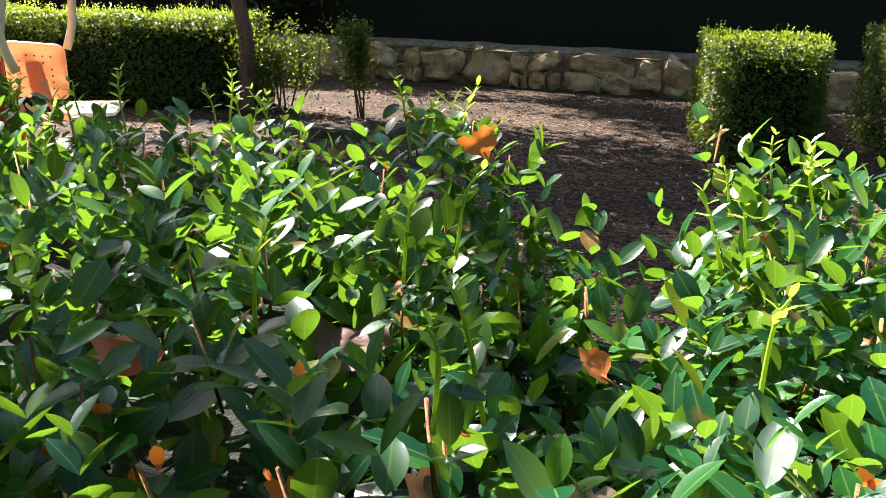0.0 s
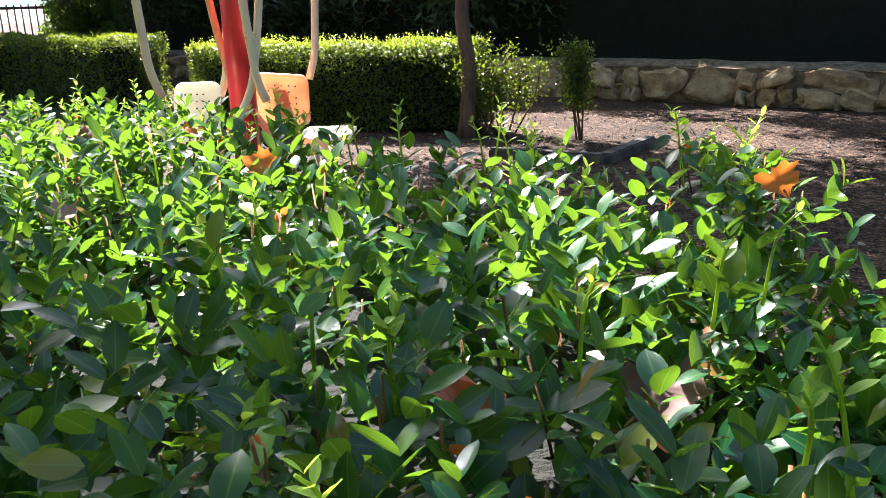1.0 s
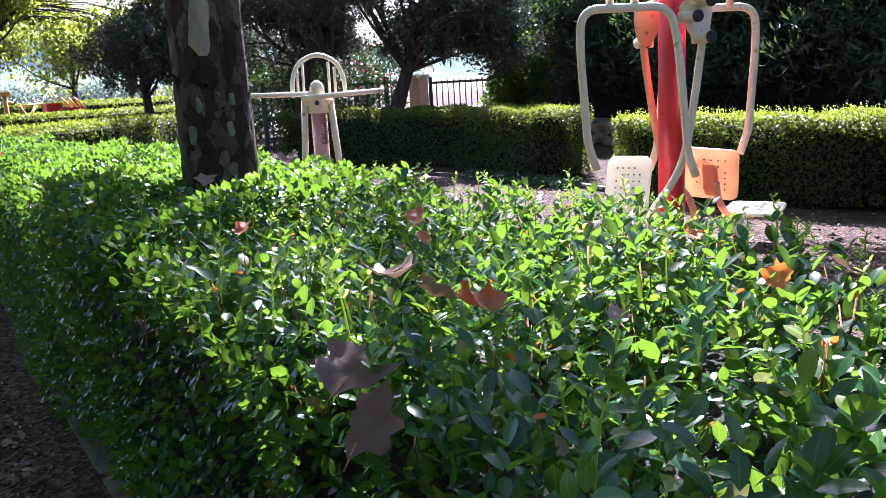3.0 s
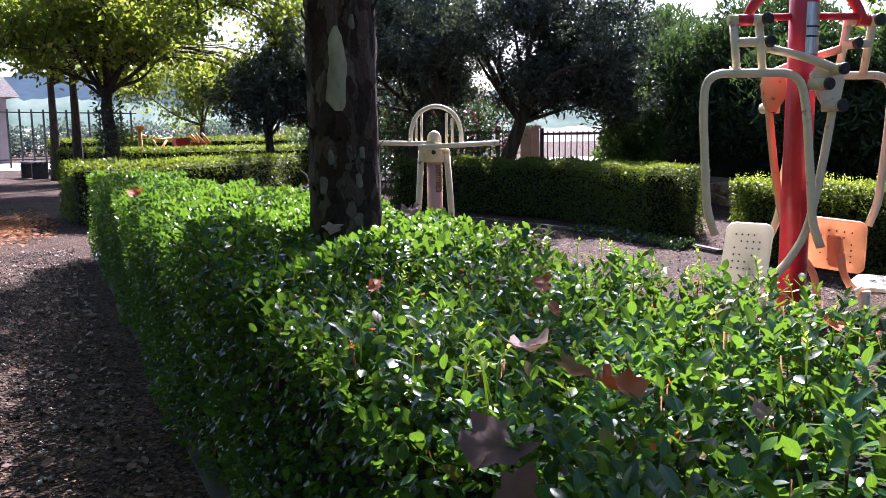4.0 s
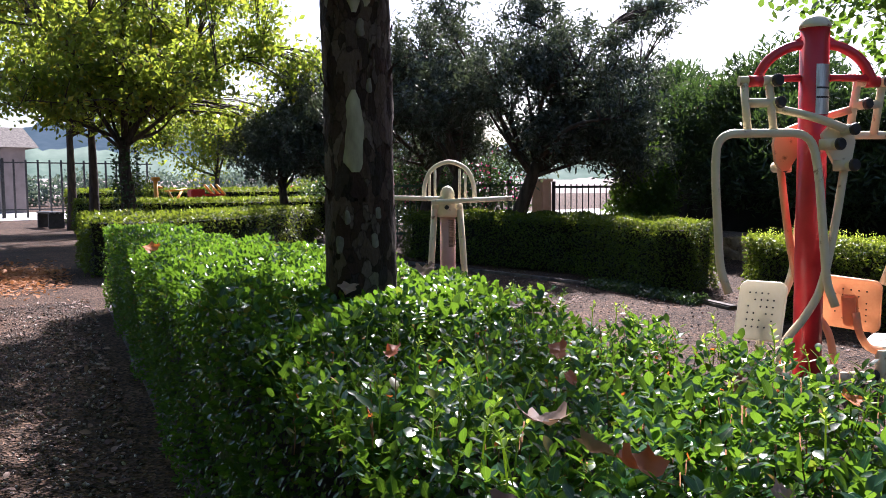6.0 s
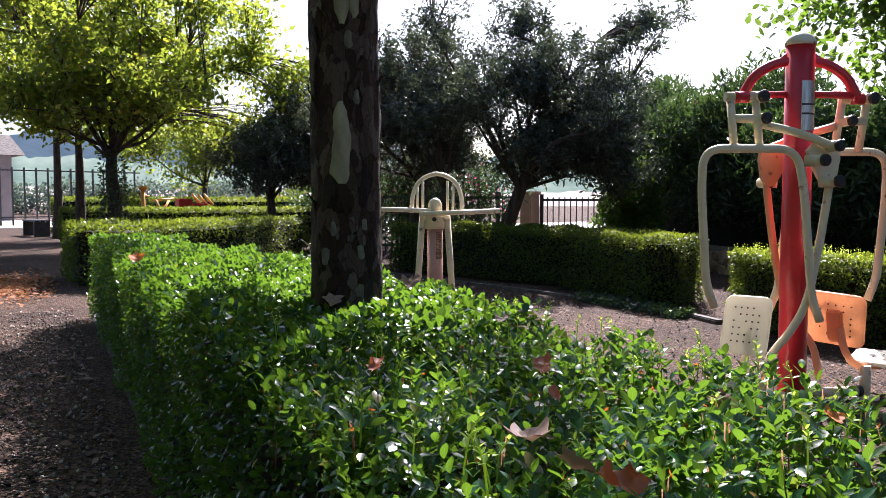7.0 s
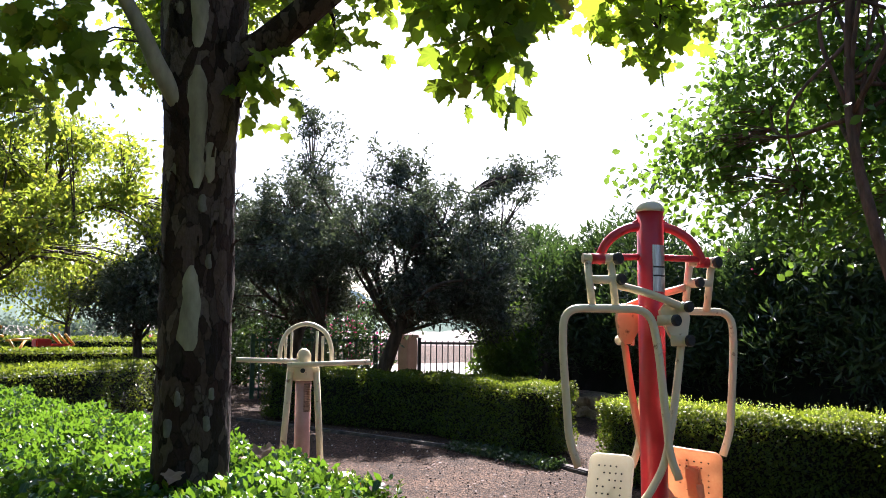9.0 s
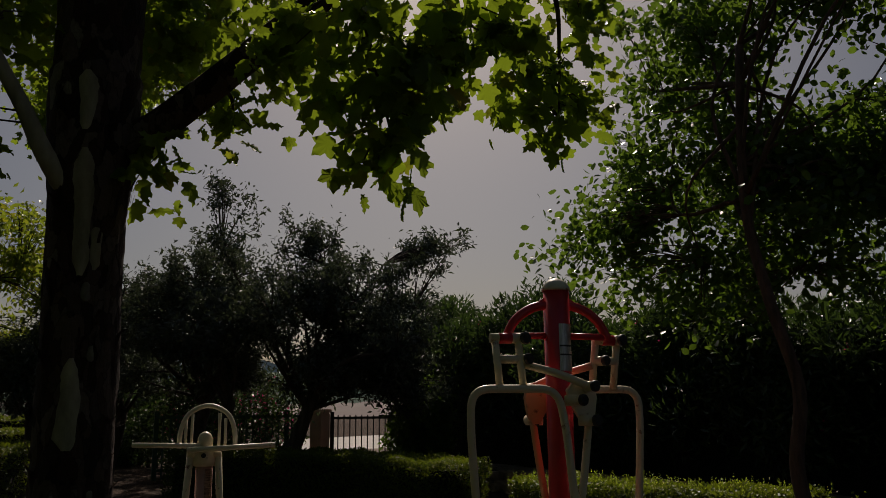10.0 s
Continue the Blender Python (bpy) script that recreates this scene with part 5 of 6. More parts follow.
def twister():
    e = empty("waist_twister_machine", (0, 0, 0), "cream and pink waist twister machine with an arched guard", "exercise machine")
    e.matrix_world = Matrix.Translation((0, 0, -0.02)) @ frame_of((-5.43, 4.1), (0.68, 0.73))
    bpy.context.view_layer.update()
    bar("post", [(0, 0, -0.02), (0, 0, 0.93)], 0.062, "pinkpole", e, 24)
    bar("head", [(0, 0, 0.9), (0, 0, 0.93), (0, 0, 1.02), (0, 0, 1.04)], [0.08, 0.09, 0.09, 0.075], "cream", e, 24)
    bar("head_cap", [(0, 0, 1.03), (0, 0, 1.1), (0, 0, 1.135), (0, 0, 1.152)], [0.058, 0.057, 0.04, 0.012], "cream", e, 20)
    bar("handle_bar", [(-0.52, -0.03, 1.06), (-0.03, -0.05, 1.05)], 0.019, "white", e)
    bar("handle_bar", [(-0.12, -0.1, 1.022), (0.52, -0.1, 1.05)], 0.02, "white", e)
    bar("guard_arch", curve_pts([(-0.19, 0.0, 1.03), (-0.18, 0, 1.17), (-0.12, 0, 1.29), (0.015, 0, 1.345), (0.15, 0, 1.29), (0.21, 0, 1.17), (0.22, 0, 1.03)], 5), 0.018, "white", e)
    for u in (-0.145, -0.1, 0.1, 0.145):
        bar("guard_rod", [(u, 0, 1.03), (u, 0, 1.29 if abs(u) < 0.12 else 1.25)], 0.011, "white", e, 8)
    bar("hub_bolt", [(0, -0.085, 0.98), (0, -0.1, 0.98)], 0.018, "black", e)
    for s in (-1, 1):
        bar("leg_bar", [(s * 0.1, -0.03, 1.0), (s * 0.16, -0.05, 0.12)], 0.026, "cream", e)
        bar("leg_joint", [(s * 0.06, -0.03, 0.985), (s * 0.12, -0.03, 0.985)], 0.03, "cream", e)
        bar("foot_plate", [(s * 0.3, -0.05, 0.16), (s * 0.3, -0.05, 0.185)], [0.13, 0.125], "white", e, 24)
        bar("foot_arm", [(s * 0.14, -0.05, 0.14), (s * 0.3, -0.05, 0.155)], 0.024, "cream", e)
    bm = bmesh.new()
    for i in range(6):
        a0, a1 = radians(-80 + i * 10), radians(-70 + i * 10)
        bm.faces.new([bm.verts.new((math.cos(a) * 0.0645, math.sin(a) * 0.0645, z)) for a, z in ((a0, 0.66), (a1, 0.66), (a1, 0.88), (a0, 0.88))])
    part("instruction_plate", bm, M["rusty_plate"], e, "worn brown steel instruction plate")


twister()

# ---- planting bed: loose shrubs ----
def loose_shrub(label, at, h, w, n, size, stems, seed, depth=None):
    """Thin stems from the ground with leaves on their upper parts."""
    r = np.random.default_rng(seed)
    e = empty("shrub", (at[0], at[1], 0), label, "shrub", "shrubs in the bed")
    bpy.context.view_layer.update()
    P = []
    for _ in range(stems):
        d = r.normal(size=2) * 0.5
        b = Vector((d[0] * w * 0.25, d[1] * (depth or w) * 0.25, 0))
        t = Vector((d[0] * w * 0.75, d[1] * (depth or w) * 0.75, h * r.uniform(0.75, 1.05)))
        line = curve_pts([b, b.lerp(t, 0.5) + Vector((*(r.normal(size=2) * 0.03), 0)), t], 3)
        part("stem", tube(bmesh.new(), line, [0.008 * (1 - 0.6 * k / len(line)) for k in range(len(line))], 5), M["bark_red"], e)
        k = n // stems
        tt = 0.35 + 0.68 * r.random((k, 1)) ** 0.8
        P.append(np.array(tuple(b)) + (np.array(tuple(t - b))) * tt + r.normal(size=(k, 3)) * 0.06 * (w / 0.5) ** 0.5)
    P = np.vstack(P) + np.array([at[0], at[1], 0])
    scatter("leaves", QUAD, P, rand_dirs(len(P), 0.4), rand_dirs(len(P), 0.8), size * (0.7 + 0.6 * r.random(len(P))), M["hedge"], e)


loose_shrub("small leafy sapling shrub at the corner of the bed", (-0.78, 6.0), 0.62, 0.24, 2600, 0.028, 4, 31)
loose_shrub("loose leggy shrub with bare lower stems", (-1.42, 6.25), 0.58, 0.4, 3600, 0.028, 9, 32, 0.36)


# ---- fallen leaves on the hedge ----
def fallen_leaf(label, at, size, turn, mat, curl=0.6, seed=0):
    """A dry lobed leaf, bent along its rib, crumpled and torn."""
    g = random.Random(seed * 13 + 5)
    size *= 0.72
    c = LOBED[0][0]
    ring = []
    for p in LOBED[0][1:]:
        v = p - c
        l = np.linalg.norm(v)
        ring.append(c + v / max(l, 1e-6) * (0.33 * l + 0.36))
    torn = g.uniform(0, 23)
    ring = [c + (p - c) * (g.uniform(0.78, 1.12) * (0.5 if abs(i - torn) < 3 else 1.0) * (1.15 if i in (0, 6, 12, 18) else 0.95)) for i, p in enumerate(ring)]
    bm = bmesh.new()
    curl = max(curl, 0.25)

    def bend(p):
        x, y, z = p
        k = curl * 2.4
        a = x * k
        nz = 0.13 * noise.noise((x * 3.5 + seed * 3.1, y * 3.5, seed * 1.7)) + 0.3 * curl * (y - 0.4) ** 2
        return Vector((math.sin(a) / k, y - 0.45 + 0.05 * noise.noise((x * 5, seed, y * 5)), (1 - math.cos(a)) / k + nz)) * size
    cv = bm.verts.new(bend(c))
    vs = [[bm.verts.new(bend(c + (p - c) * s)) for p in ring] for s in (0.25, 0.5, 0.75, 1.0)]
    n = len(ring)
    for i in range(n):
        bm.faces.new((cv, vs[0][i], vs[0][(i + 1) % n]))
        for k in range(3):
            bm.faces.new((vs[k][i], vs[k + 1][i], vs[k + 1][(i + 1) % n], vs[k][(i + 1) % n]))
    m = pose(at[0], at[1], at[2] + (0.012 if at[2] > 0.77 and at[0] > -2 else -0.008), turn[0] * 0.75, turn[1], turn[2])
    e = empty("fallen_leaf", (0, 0, 0), label, "fallen leaf", "fallen leaves")
    e.matrix_world = m
    part("blade", bm, M[mat], e, smooth=True)
    part("stalk", tube(bmesh.new(), [bend((0, 0.02, 0)), bend((0, 0.02, 0)) + Vector((0.02, -0.4, 0.08)) * size], [0.0012, 0.0008], 5), M["stem"], e)
    return e


DRY = [
    ("large flat brown dry plane leaf lying on the hedge edge", (-0.875, 0.45, 0.77), 0.118, (30, 12, 20), "dead_brown", 0.4),
    ("brown dry leaf hanging down the hedge side", (-0.79, 0.385, 0.752), 0.095, (84, 28, 35), "dead_brown", 0.5),
    ("pale curled dry leaf on the hedge top", (-1.03, 0.64, 0.79), 0.13, (-8, 5, 60), "dead_grey", 0.9),
    ("pale narrow strip of dry leaf on the hedge top", (-0.92, 0.6, 0.79), 0.10, (20, 40, 100), "dead_grey", 1.3),
    ("crumpled red-brown dry leaf on the hedge top", (-0.82, 0.58, 0.79), 0.1, (10, 10, 80), "dead_red", 1.6),
    ("bright orange dry leaf standing on the hedge top", (-0.6, 0.90, 0.785), 0.07, (60, 0, 40), "dead_orange", 0.5),
    ("orange-red dry leaf standing upright in the hedge", (-0.045, 0.775, 0.812), 0.052, (85, -25, 10), "dead_orange", 0.28),
    ("dark brown dry leaf sunk between the leaves", (-0.125, 0.545, 0.735), 0.085, (35, 10, -30), "dead_brown", 0.5),
    ("curled dark red dry leaf among the leaves", (-0.235, 0.42, 0.768), 0.065, (10, -10, 60), "dead_red", 2.2),
    ("small orange dry leaf on a twig", (-0.125, 0.325, 0.762), 0.035, (60, 0, 20), "dead_orange", 0.8),
    ("brown dry leaf deep in the hedge", (-0.06, 0.41, 0.7), 0.08, (50, 20, 0), "dead_brown", 0.6),
    ("small orange dry leaf deep in the hedge", (0.02, 0.48, 0.75), 0.04, (40, 0, 50), "dead_orange", 0.8),
    ("small pale dry leaf on the hedge", (0.0, 0.32, 0.765), 0.03, (60, 10, 0), "dead_grey", 0.6),
    ("red-brown dry leaf on the hedge top", (-1.38, 1.06, 0.785), 0.075, (40, 0, 30), "dead_red", 0.5),
    ("grey dry leaf on the hedge top", (-1.0, 1.08, 0.785), 0.055, (60, 0, 30), "dead_brown", 0.4),
    ("rust-coloured dry leaf on the hedge top", (-0.68, 0.65, 0.785), 0.045, (50, 0, 60), "dead_grey", 0.7),
    ("orange dry leaf at the far end of the hedge", (-4.66, 1.40, 0.82), 0.16, (35, 0, 60), "dead_orange", 0.5),
    ("brown dry leaf on the hedge top", (-2.93, 1.02, 0.80), 0.12, (30, 0, 0), "dead_brown", 0.7),
    ("dark brown dry leaf on the hedge top", (-2.8, 1.2, 0.79), 0.12, (20, 20, 80), "dead_brown", 0.9),
    ("red-brown dry leaf on the hedge top", (-1.57, 0.78, 0.79), 0.06, (40, 0, 20), "dead_red", 0.7),
    ("small red dry leaf on the hedge top", (-1.18, 0.87, 0.79), 0.05, (40, 0, 60), "dead_red", 0.9),
    ("pale dry leaf on the hedge top", (-0.55, 0.97, 0.79), 0.06, (20, 30, 60), "dead_grey", 0.8),
    ("orange dry leaf on the hedge top", (-0.80, 1.07, 0.795), 0.05, (40, 0, 60), "dead_orange", 0.8),
    ("tan dry leaf leaning on the foot of the trunk", (-2.6, 1.32, 0.80), 0.11, (35, 0, 55), "dead_grey", 0.3),
    ("tan dry leaf on the hedge behind the trunk", (-2.75, 1.78, 0.83), 0.12, (50, 0, 40), "dead_grey", 0.6),
    ("pale dry leaf on the hedge top", (-1.85, 1.4, 0.79), 0.08, (20, 0, 30), "dead_grey", 0.8),
]
for i, row in enumerate(DRY):
    fallen_leaf(*row, seed=i)


# ---- litter and pebbles on the ground ----
def litter():
    n = 40000
    p = np.column_stack([-9.2 * rng.random(n) ** 1.3 + 0.2, rng.uniform(-3.0, 2.2, n), np.zeros(n)])
    p = p[p[:, 1] < 0.05 - 0.254 * p[:, 0]]
    p2 = np.column_stack([rng.uniform(-10, 3, 7000), rng.uniform(1.8, 7.5, 7000), np.zeros(7000)])
    p2 = p2[p2[:, 1] > 1.1 - 0.36 * p2[:, 0]]
    p = np.vstack([p, p2])
    p[:, 2] = 0.008
    oct_v = np.array([(1, 0, 0), (0, 1, 0), (-1, 0, 0), (0, -1, 0), (0, 0, 0.6), (0, 0, -0.6)], float)
    oct_f = [(0, 1, 4), (1, 2, 4), (2, 3, 4), (3, 0, 4), (1, 0, 5), (2, 1, 5), (3, 2, 5), (0, 3, 5)]
    ob = scatter("pebbles", (oct_v, oct_f), p, rand_dirs(len(p)), rand_dirs(len(p), 2.0), 0.003 + 0.011 * rng.random(len(p)) ** 2, M["pebble"], None)
    tagged(ob, "small grey and brown pebbles strewn on the path", "gravel", kind="stuff")
    n = 700
    q = np.column_stack([rng.uniform(-9, -0.4, n), rng.uniform(-1.5, 2.2, n), np.full(n, 0.016)])
    edge = 0.02 - 0.254 * q[:, 0]
    q[:, 1] = edge - rng.random(n) ** 2 * 1.6
    q2 = np.column_stack([rng.uniform(-8, 2, 500), rng.uniform(3, 7.2, 500), np.full(500, 0.016)])
    q = np.vstack([q, q2])
    ob = scatter("leaf_litter", LEAF, q, rand_dirs(len(q)) * np.array([1, 1, 0.15]), rand_dirs(len(q), 2.5), 0.02 + 0.035 * rng.random(len(q)), M["dead_brown"], None)
    tagged(ob, "dry brown leaf litter along the path edge", "leaf litter", kind="stuff")
    i = rng.permutation(700)[:260]
    w = q[i] + np.array([0, 0, 0.006])
    w[:, 1] = 0.03 - 0.254 * w[:, 0] - rng.random(260) ** 2 * 0.7
    ob = scatter("leaf_litter", LEAF, w, rand_dirs(260) * np.array([1, 1, 0.25]), rand_dirs(260, 1.5), 0.02 + 0.04 * rng.random(260), M["dead_grey"], None)
    tagged(ob, "pale curled leaf litter at the foot of the hedge", "leaf litter", kind="stuff")

    n = 2600
    u = rng.normal(size=(n, 2)) * 0.42
    w = np.column_stack([-11.9 + u[:, 0] * 2.2 + u[:, 1] * 0.3, 2.2 - u[:, 0] * 0.5 + u[:, 1] * 0.75, np.full(n, 0.018)])
    w = w[w[:, 1] < -0.1 - 0.254 * w[:, 0]]
    ob = scatter("leaf_litter", MID, w, rand_dirs(len(w)) * np.array([1, 1, 0.2]), rand_dirs(len(w), 2.0), 0.035 + 0.05 * rng.random(len(w)), M["dead_tan"], None)
    tagged(ob, "rust-orange fallen leaves drifted across the sunny path", "leaf litter", kind="stuff")


def groundcover():
    n = 2600
    g = np.random.default_rng(88)
    t = g.random(n)
    p = np.column_stack([-6.4 + 1.7 * t, 7.12 - 0.4 * t - 0.3 * g.random(n) ** 1.5, 0.015 + 0.06 * g.random(n) ** 2])
    ob = scatter("groundcover", QUAD, p, g.normal(size=(n, 3)), g.normal(size=(n, 3)) + np.array([0, 0, 1.2]), 0.03 + 0.03 * g.random(n), M["oleander"], None)
    tagged(ob, "low dark green creeper at the foot of the hedge", "groundcover", kind="stuff")


groundcover()
M["pebble"] = leaf_material("pebble", [(0.0, (0.04, 0.032, 0.03)), (0.65, (0.17, 0.14, 0.125)), (1.0, (0.6, 0.55, 0.5))], (0.2, 0.2, 0.2), 0.0, 0.9, 0.2)
litter()


# ---- distance ----
def fence_run(name, label, a, b, h, gap, mat, r=0.012, z0=0.0, rails=(0.15, 0.95)):
    a, b = Vector((*a, z0)), Vector((*b, z0))
    e = empty(name, a, label, "fence")
    e.matrix_world = Matrix.Translation(a) @ Matrix.Rotation(math.atan2((b - a).y, (b - a).x), 4, "Z")
    bpy.context.view_layer.update()
    L = (b - a).length
    me = None
    for i in range(int(L / gap) + 1):
        if me is None:
            ob = part("bar", box(bmesh.new(), 0, 0, h / 2, r * 2, r * 2, h), M[mat], e)
            me = ob.data
        else:
            ob = new("bar", me)
            ob.parent = e
        ob.location = (i * gap, 0, 0)
    for f in rails:
        part("rail", box(bmesh.new(), L / 2, 0, h * f, L, 0.05, 0.05), M[mat], e)
    for i in range(int(L / 2.5) + 1):
        part("post", box(bmesh.new(), min(i * 2.5, L), 0, h / 2 + 0.03, 0.08, 0.08, h + 0.06), M[mat], e)
    return e


fence_run("fence", "green painted bar fence behind the olive trees", (-13.9, 9.6), (-12.62, 12.1), 1.2, 0.13, "fence")
fence_run("gate", "dark metal bar gate between plaster pillars", (-12.25, 12.6), (-11.3, 13.45), 1.15, 0.12, "fence_dark")
fence_run("fence", "tall dark bar fence at the edge of the park", (-35.5, 2.0), (-36.5, 13.0), 2.3, 0.45, "fence_dark", 0.03)


def pillar(at):
    bm = box(bmesh.new(), 0, 0, 0.6, 0.3, 0.3, 1.2, 0.02)
    box(bm, 0, 0, 1.235, 0.36, 0.36, 0.07, 0.02)
    bm.transform(Matrix.Translation((*at, 0)))
    tagged(part("gate_pillar", bm, M["plaster"], None), "peach plastered gate pillar with a flat cap", "pillar", "gate pillars")


pillar((-12.42, 12.42))


def slab(name, label, pts, mat, z=0.02):
    bm = bmesh.new()
    f = bm.faces.new([bm.verts.new((x, y, z)) for x, y in pts])
    r = bmesh.ops.extrude_face_region(bm, geom=[f])
    for v in [g for g in r["geom"] if isinstance(g, bmesh.types.BMVert)]:
        v.co.z -= 0.06
    bmesh.ops.recalc_face_normals(bm, faces=bm.faces)
    tagged(part(name, bm, M[mat], None), label, "road", kind="structure")


M["pale"] = simple("pale_concrete", (0.5, 0.47, 0.43), (0.62, 0.59, 0.55), 2.0, 0.9)
slab("road", "pale concrete road outside the gate", [(-26, 15.5), (-8, 16.5), (-8, 30), (-26, 30)], "pale")
slab("pavement", "pale concrete strip by the far fence", [(-44, 0), (-33, 2), (-33.5, 11), (-44, 12)], "pale")


def house():
    e = empty("house", (-46, 5, 0), "low plastered house beyond the far fence", "house")
    bm = box(bmesh.new(), 0, 0, 1.6, 5, 9, 3.2, 0)
    part("wall", bm, M["grey_wall"], e)
    bm = bmesh.new()
    vs = [bm.verts.new(v) for v in ((-3, -5, 3.1), (3, -5, 3.1), (3, 5, 3.1), (-3, 5, 3.1), (0, -5, 4.2), (0, 5, 4.2))]
    for f in ((0, 1, 4), (1, 2, 5, 4), (2, 3, 5), (3, 0, 4, 5), (3, 2, 1, 0)):
        bm.faces.new([vs[i] for i in f])
    bmesh.ops.recalc_face_normals(bm, faces=bm.faces)
    part("roof", bm, M["kerb"], e)


house()


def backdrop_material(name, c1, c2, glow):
    """Far land with haze put into its colour and emission standing in for bright air."""
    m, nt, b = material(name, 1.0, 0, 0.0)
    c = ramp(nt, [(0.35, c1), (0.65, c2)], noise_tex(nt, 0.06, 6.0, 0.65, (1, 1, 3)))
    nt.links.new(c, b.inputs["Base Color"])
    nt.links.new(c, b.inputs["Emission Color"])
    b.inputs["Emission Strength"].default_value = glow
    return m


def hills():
    M["field"] = backdrop_material("hazy_dry_field", (0.3, 0.25, 0.24), (0.36, 0.33, 0.3), 0.12)
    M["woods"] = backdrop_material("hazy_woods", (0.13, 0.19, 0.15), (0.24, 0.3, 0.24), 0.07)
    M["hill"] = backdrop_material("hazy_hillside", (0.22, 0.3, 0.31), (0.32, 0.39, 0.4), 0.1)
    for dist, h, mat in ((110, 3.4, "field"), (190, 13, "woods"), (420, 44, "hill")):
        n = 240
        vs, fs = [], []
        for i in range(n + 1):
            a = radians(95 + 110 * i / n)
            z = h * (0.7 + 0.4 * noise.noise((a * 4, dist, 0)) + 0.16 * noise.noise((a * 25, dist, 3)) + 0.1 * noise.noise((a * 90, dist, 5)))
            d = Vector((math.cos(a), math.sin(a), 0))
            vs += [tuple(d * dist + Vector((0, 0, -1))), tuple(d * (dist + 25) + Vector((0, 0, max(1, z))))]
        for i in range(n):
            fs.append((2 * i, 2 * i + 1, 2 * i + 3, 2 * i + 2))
        tagged(mesh_ob("backdrop", vs, fs, M[mat], smooth=True), "faintly glowing blue-green hills and woods in the distance, haze in their colour", "hill", kind="structure")


hills()


# distance haze is put into this leaf's pale bluish colour
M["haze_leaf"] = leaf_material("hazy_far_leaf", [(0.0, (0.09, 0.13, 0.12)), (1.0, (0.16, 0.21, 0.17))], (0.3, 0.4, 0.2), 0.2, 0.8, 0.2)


def shrub_belt(name, label, pts, h, w, n, size, mat, seed, flower=0):
    """An uneven belt of bushes along a line."""
    r = np.random.default_rng(seed)
    e = empty(name, (*pts[0], 0), label, "shrub", "background shrubs")
    bpy.context.view_layer.update()
    C = []
    for a, b in zip(pts, pts[1:]):
        a, b = np.array(a), np.array(b)
        k = max(2, int(np.linalg.norm(b - a) / (w * 0.55)))
        for i in range(k):
            c = a + (b - a) * (i + r.random()) / k
            C.append((c[0], c[1], r.uniform(0.7, 1.15) * h))
    C = np.array(C)
    k = r.integers(0, len(C), n)
    d = r.normal(size=(n, 3))
    d /= np.linalg.norm(d, axis=1, keepdims=True)
    rho = r.random(n) ** 0.3 * (1 + 0.25 * np.sin(d[:, 0] * 7 + k) * np.cos(d[:, 2] * 6 + k))
    hh = C[k, 2]
    P = np.column_stack([C[k, 0] + d[:, 0] * rho * w * 0.6, C[k, 1] + d[:, 1] * rho * w * 0.6, hh * 0.52 + d[:, 2] * rho * hh * 0.5])
    P[:, 2] = np.maximum(P[:, 2], 0.05)
    bm = bmesh.new()
    for x, y, z in C:
        tube(bm, [(x, y, 0), (x + 0.05, y, z * 0.45), (x, y + 0.05, z * 0.85)], [0.05, 0.035, 0.015], 5)
    st = part("stems", bm, M["bark"], e)
    st["kind"] = "stuff"
    st.matrix_parent_inverse = e.matrix_world.inverted()
    scatter("leaves", QUAD, P, rand_dirs(n), rand_dirs(n, 0.7), size * (0.7 + 0.6 * r.random(n)), M[mat], e)
    if flower:
        i = r.permutation(n)[:flower]
        scatter("flowers", QUAD, np.repeat(P[i], 3, axis=0) + r.normal(size=(flower * 3, 3)) * 0.05, rand_dirs(flower * 3), rand_dirs(flower * 3, 0.5), np.full(flower * 3, size * 0.8), M["flower"], e, "magenta flowers")


# unseen belt behind the camera, added to cut sky light on hedge and path
shrub_belt("shrub_row", "unseen tall shrub belt behind the camera, added to block sky light", [(-16, -5.5), (-8, -4.6), (0, -4.2), (8, -3.5)], 8.5, 3.6, 46000, 0.26, "broad", 45)
shrub_belt("bougainvillea", "bougainvillea bush with magenta flowers over the fence", [(-15.4, 10.9), (-13.1, 11.7)], 2.4, 1.3, 11000, 0.08, "oleander", 41, 320)
shrub_belt("shrub_row", "dark leggy evergreen shrubs beside the gate", [(-9.1, 11.2), (-8.5, 10.9)], 1.9, 0.9, 8000, 0.08, "broad", 46)
shrub_belt("shrub_row", "dark evergreen shrubs under the olive trees", [(-20.5, 12.0), (-16, 11.6), (-13.4, 11.6)], 1.9, 1.6, 14000, 0.1, "oleander", 42)
shrub_belt("shrub_row", "far belt of trees with haze put into the leaf colour", [(-60, 4), (-62, 22), (-55, 40)], 2.2, 4.0, 16000, 0.3, "haze_leaf", 43)
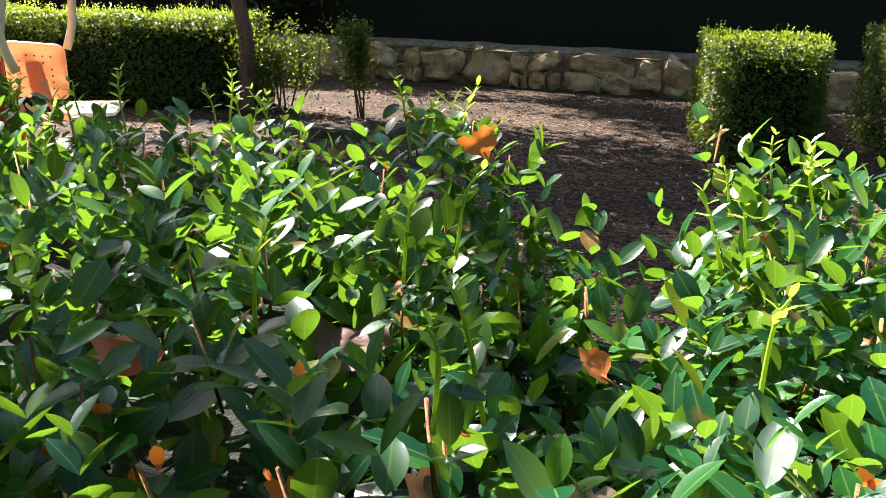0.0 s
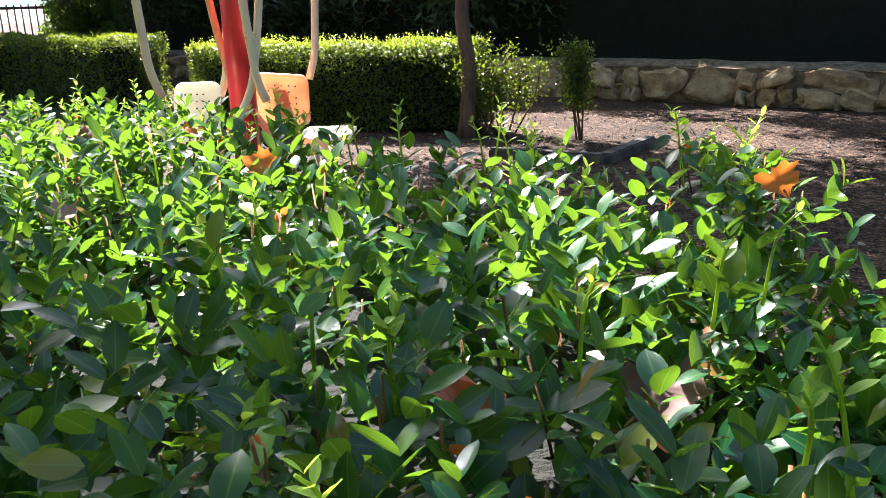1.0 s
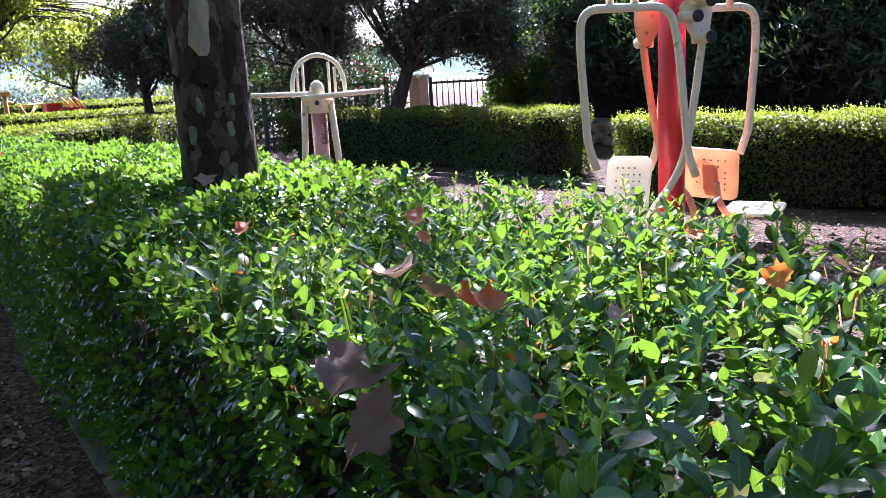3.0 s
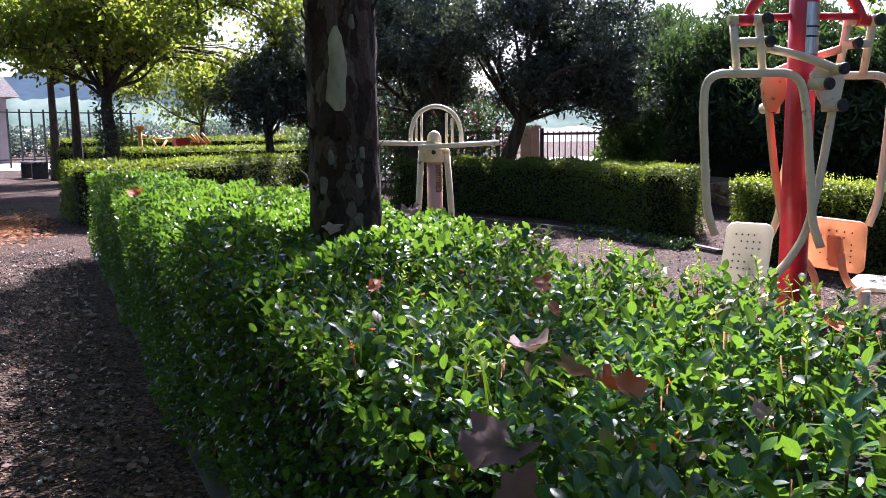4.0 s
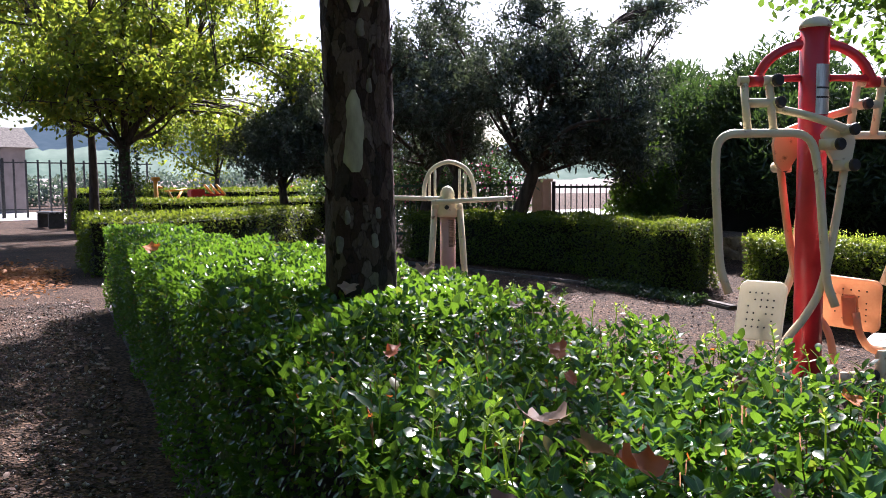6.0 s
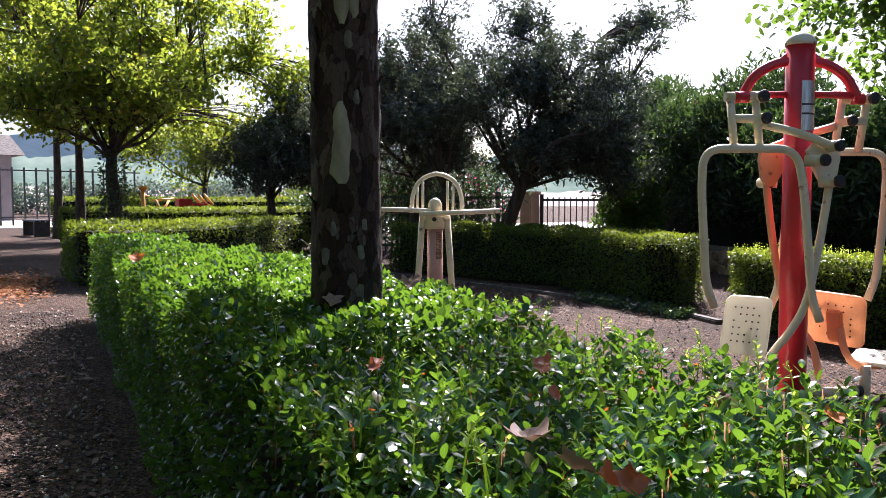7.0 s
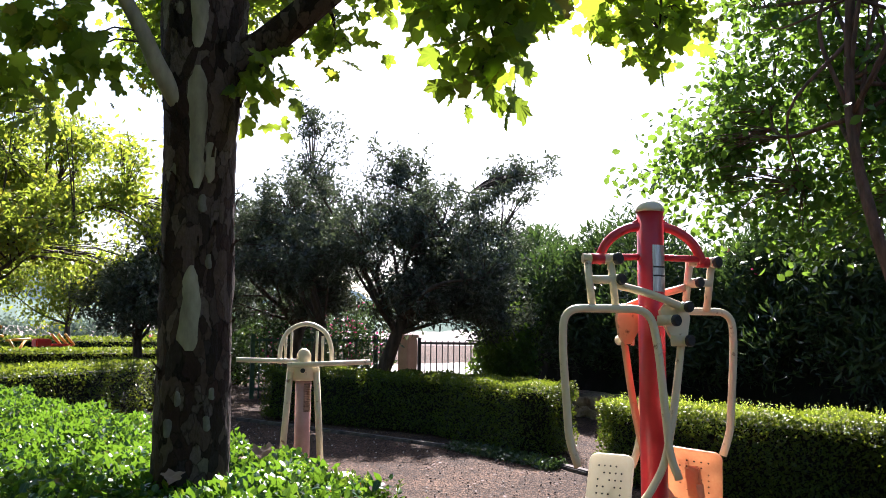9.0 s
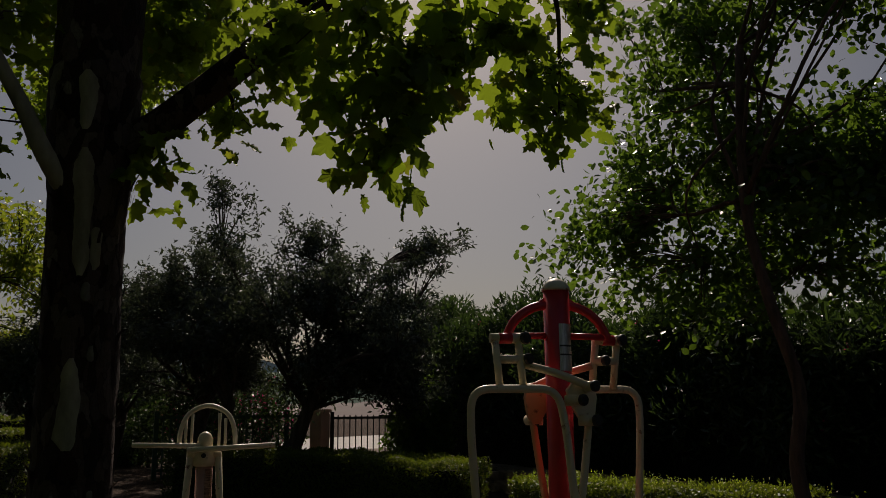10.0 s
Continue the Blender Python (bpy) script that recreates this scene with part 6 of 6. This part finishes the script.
shrub_belt("shrub_row", "far bushes behind the hedge rows", [(-31.5, 17.5), (-28, 19.5), (-26, 21)], 1.9, 2.2, 6000, 0.14, "hedge", 44, 60)
shrub_belt("shrub_row", "low rounded green bush beyond the hedge rows", [(-26.2, 8.2), (-25.4, 9.4)], 1.5, 1.2, 4200, 0.1, "hedge", 47)


def far_machines():
    e = empty("exercise_machine", (-20.9, 7.4, 0), "orange-yellow exercise machine post beyond the hedges", "exercise machine", "far machines")
    bar("post", [(0, 0, 0), (0, 0, 1.32)], 0.055, "yellow", e)
    part("head", box(bmesh.new(), 0, 0, 1.36, 0.16, 0.2, 0.1, 0.02), M["yellow"], e)
    bar("cross_arm", [(0, -0.02, 1.2), (0, 0.16, 1.15)], 0.03, "yellow", e)
    e = empty("exercise_machine", (-20.3, 7.65, 0), "yellow exercise machine with crossed legs beyond the hedges", "exercise machine", "far machines")
    for a in (-1, 1):
        bar("leg", [(a * 0.1, -0.3 * a, 0.3), (-a * 0.1, 0.22 * a, 1.08)], 0.03, "yellow", e)
    bar("handle", [(0, -0.26, 1.06), (0, 0.3, 1.1)], 0.025, "yellow", e)
    e = empty("exercise_machine", (-20.55, 8.3, 0), "red and yellow low exercise machine beyond the hedges", "exercise machine", "far machines")
    part("seat", box(bmesh.new(), 0, 0, 1.0, 0.3, 0.36, 0.2, 0.03), M["red"], e)
    bar("post", [(0, 0, 0), (0, 0, 0.92)], 0.05, "yellow", e)
    part("footboard", box(bmesh.new(), 0, 0.45, 0.95, 0.2, 0.5, 0.06, 0.01), M["red"], e)
    for k in range(3):
        bar("slat", [(0.05, 0.2 + 0.16 * k, 1.22), (0, 0.46 + 0.16 * k, 0.95)], 0.03, "yellow", e)


far_machines()


def bench(at):
    e = empty("bench", (*at, 0), "dark low park bench beside the path", "bench")
    for y in (-0.15, 0.0, 0.15):
        part("slat", box(bmesh.new(), 0, y, 0.45, 1.5, 0.12, 0.05, 0.01), M["fence_dark"], e)
    for x in (-0.6, 0.6):
        part("leg", box(bmesh.new(), x, 0, 0.21, 0.12, 0.42, 0.42, 0.01), M["fence_dark"], e)


bench((-26.5, 6.3))
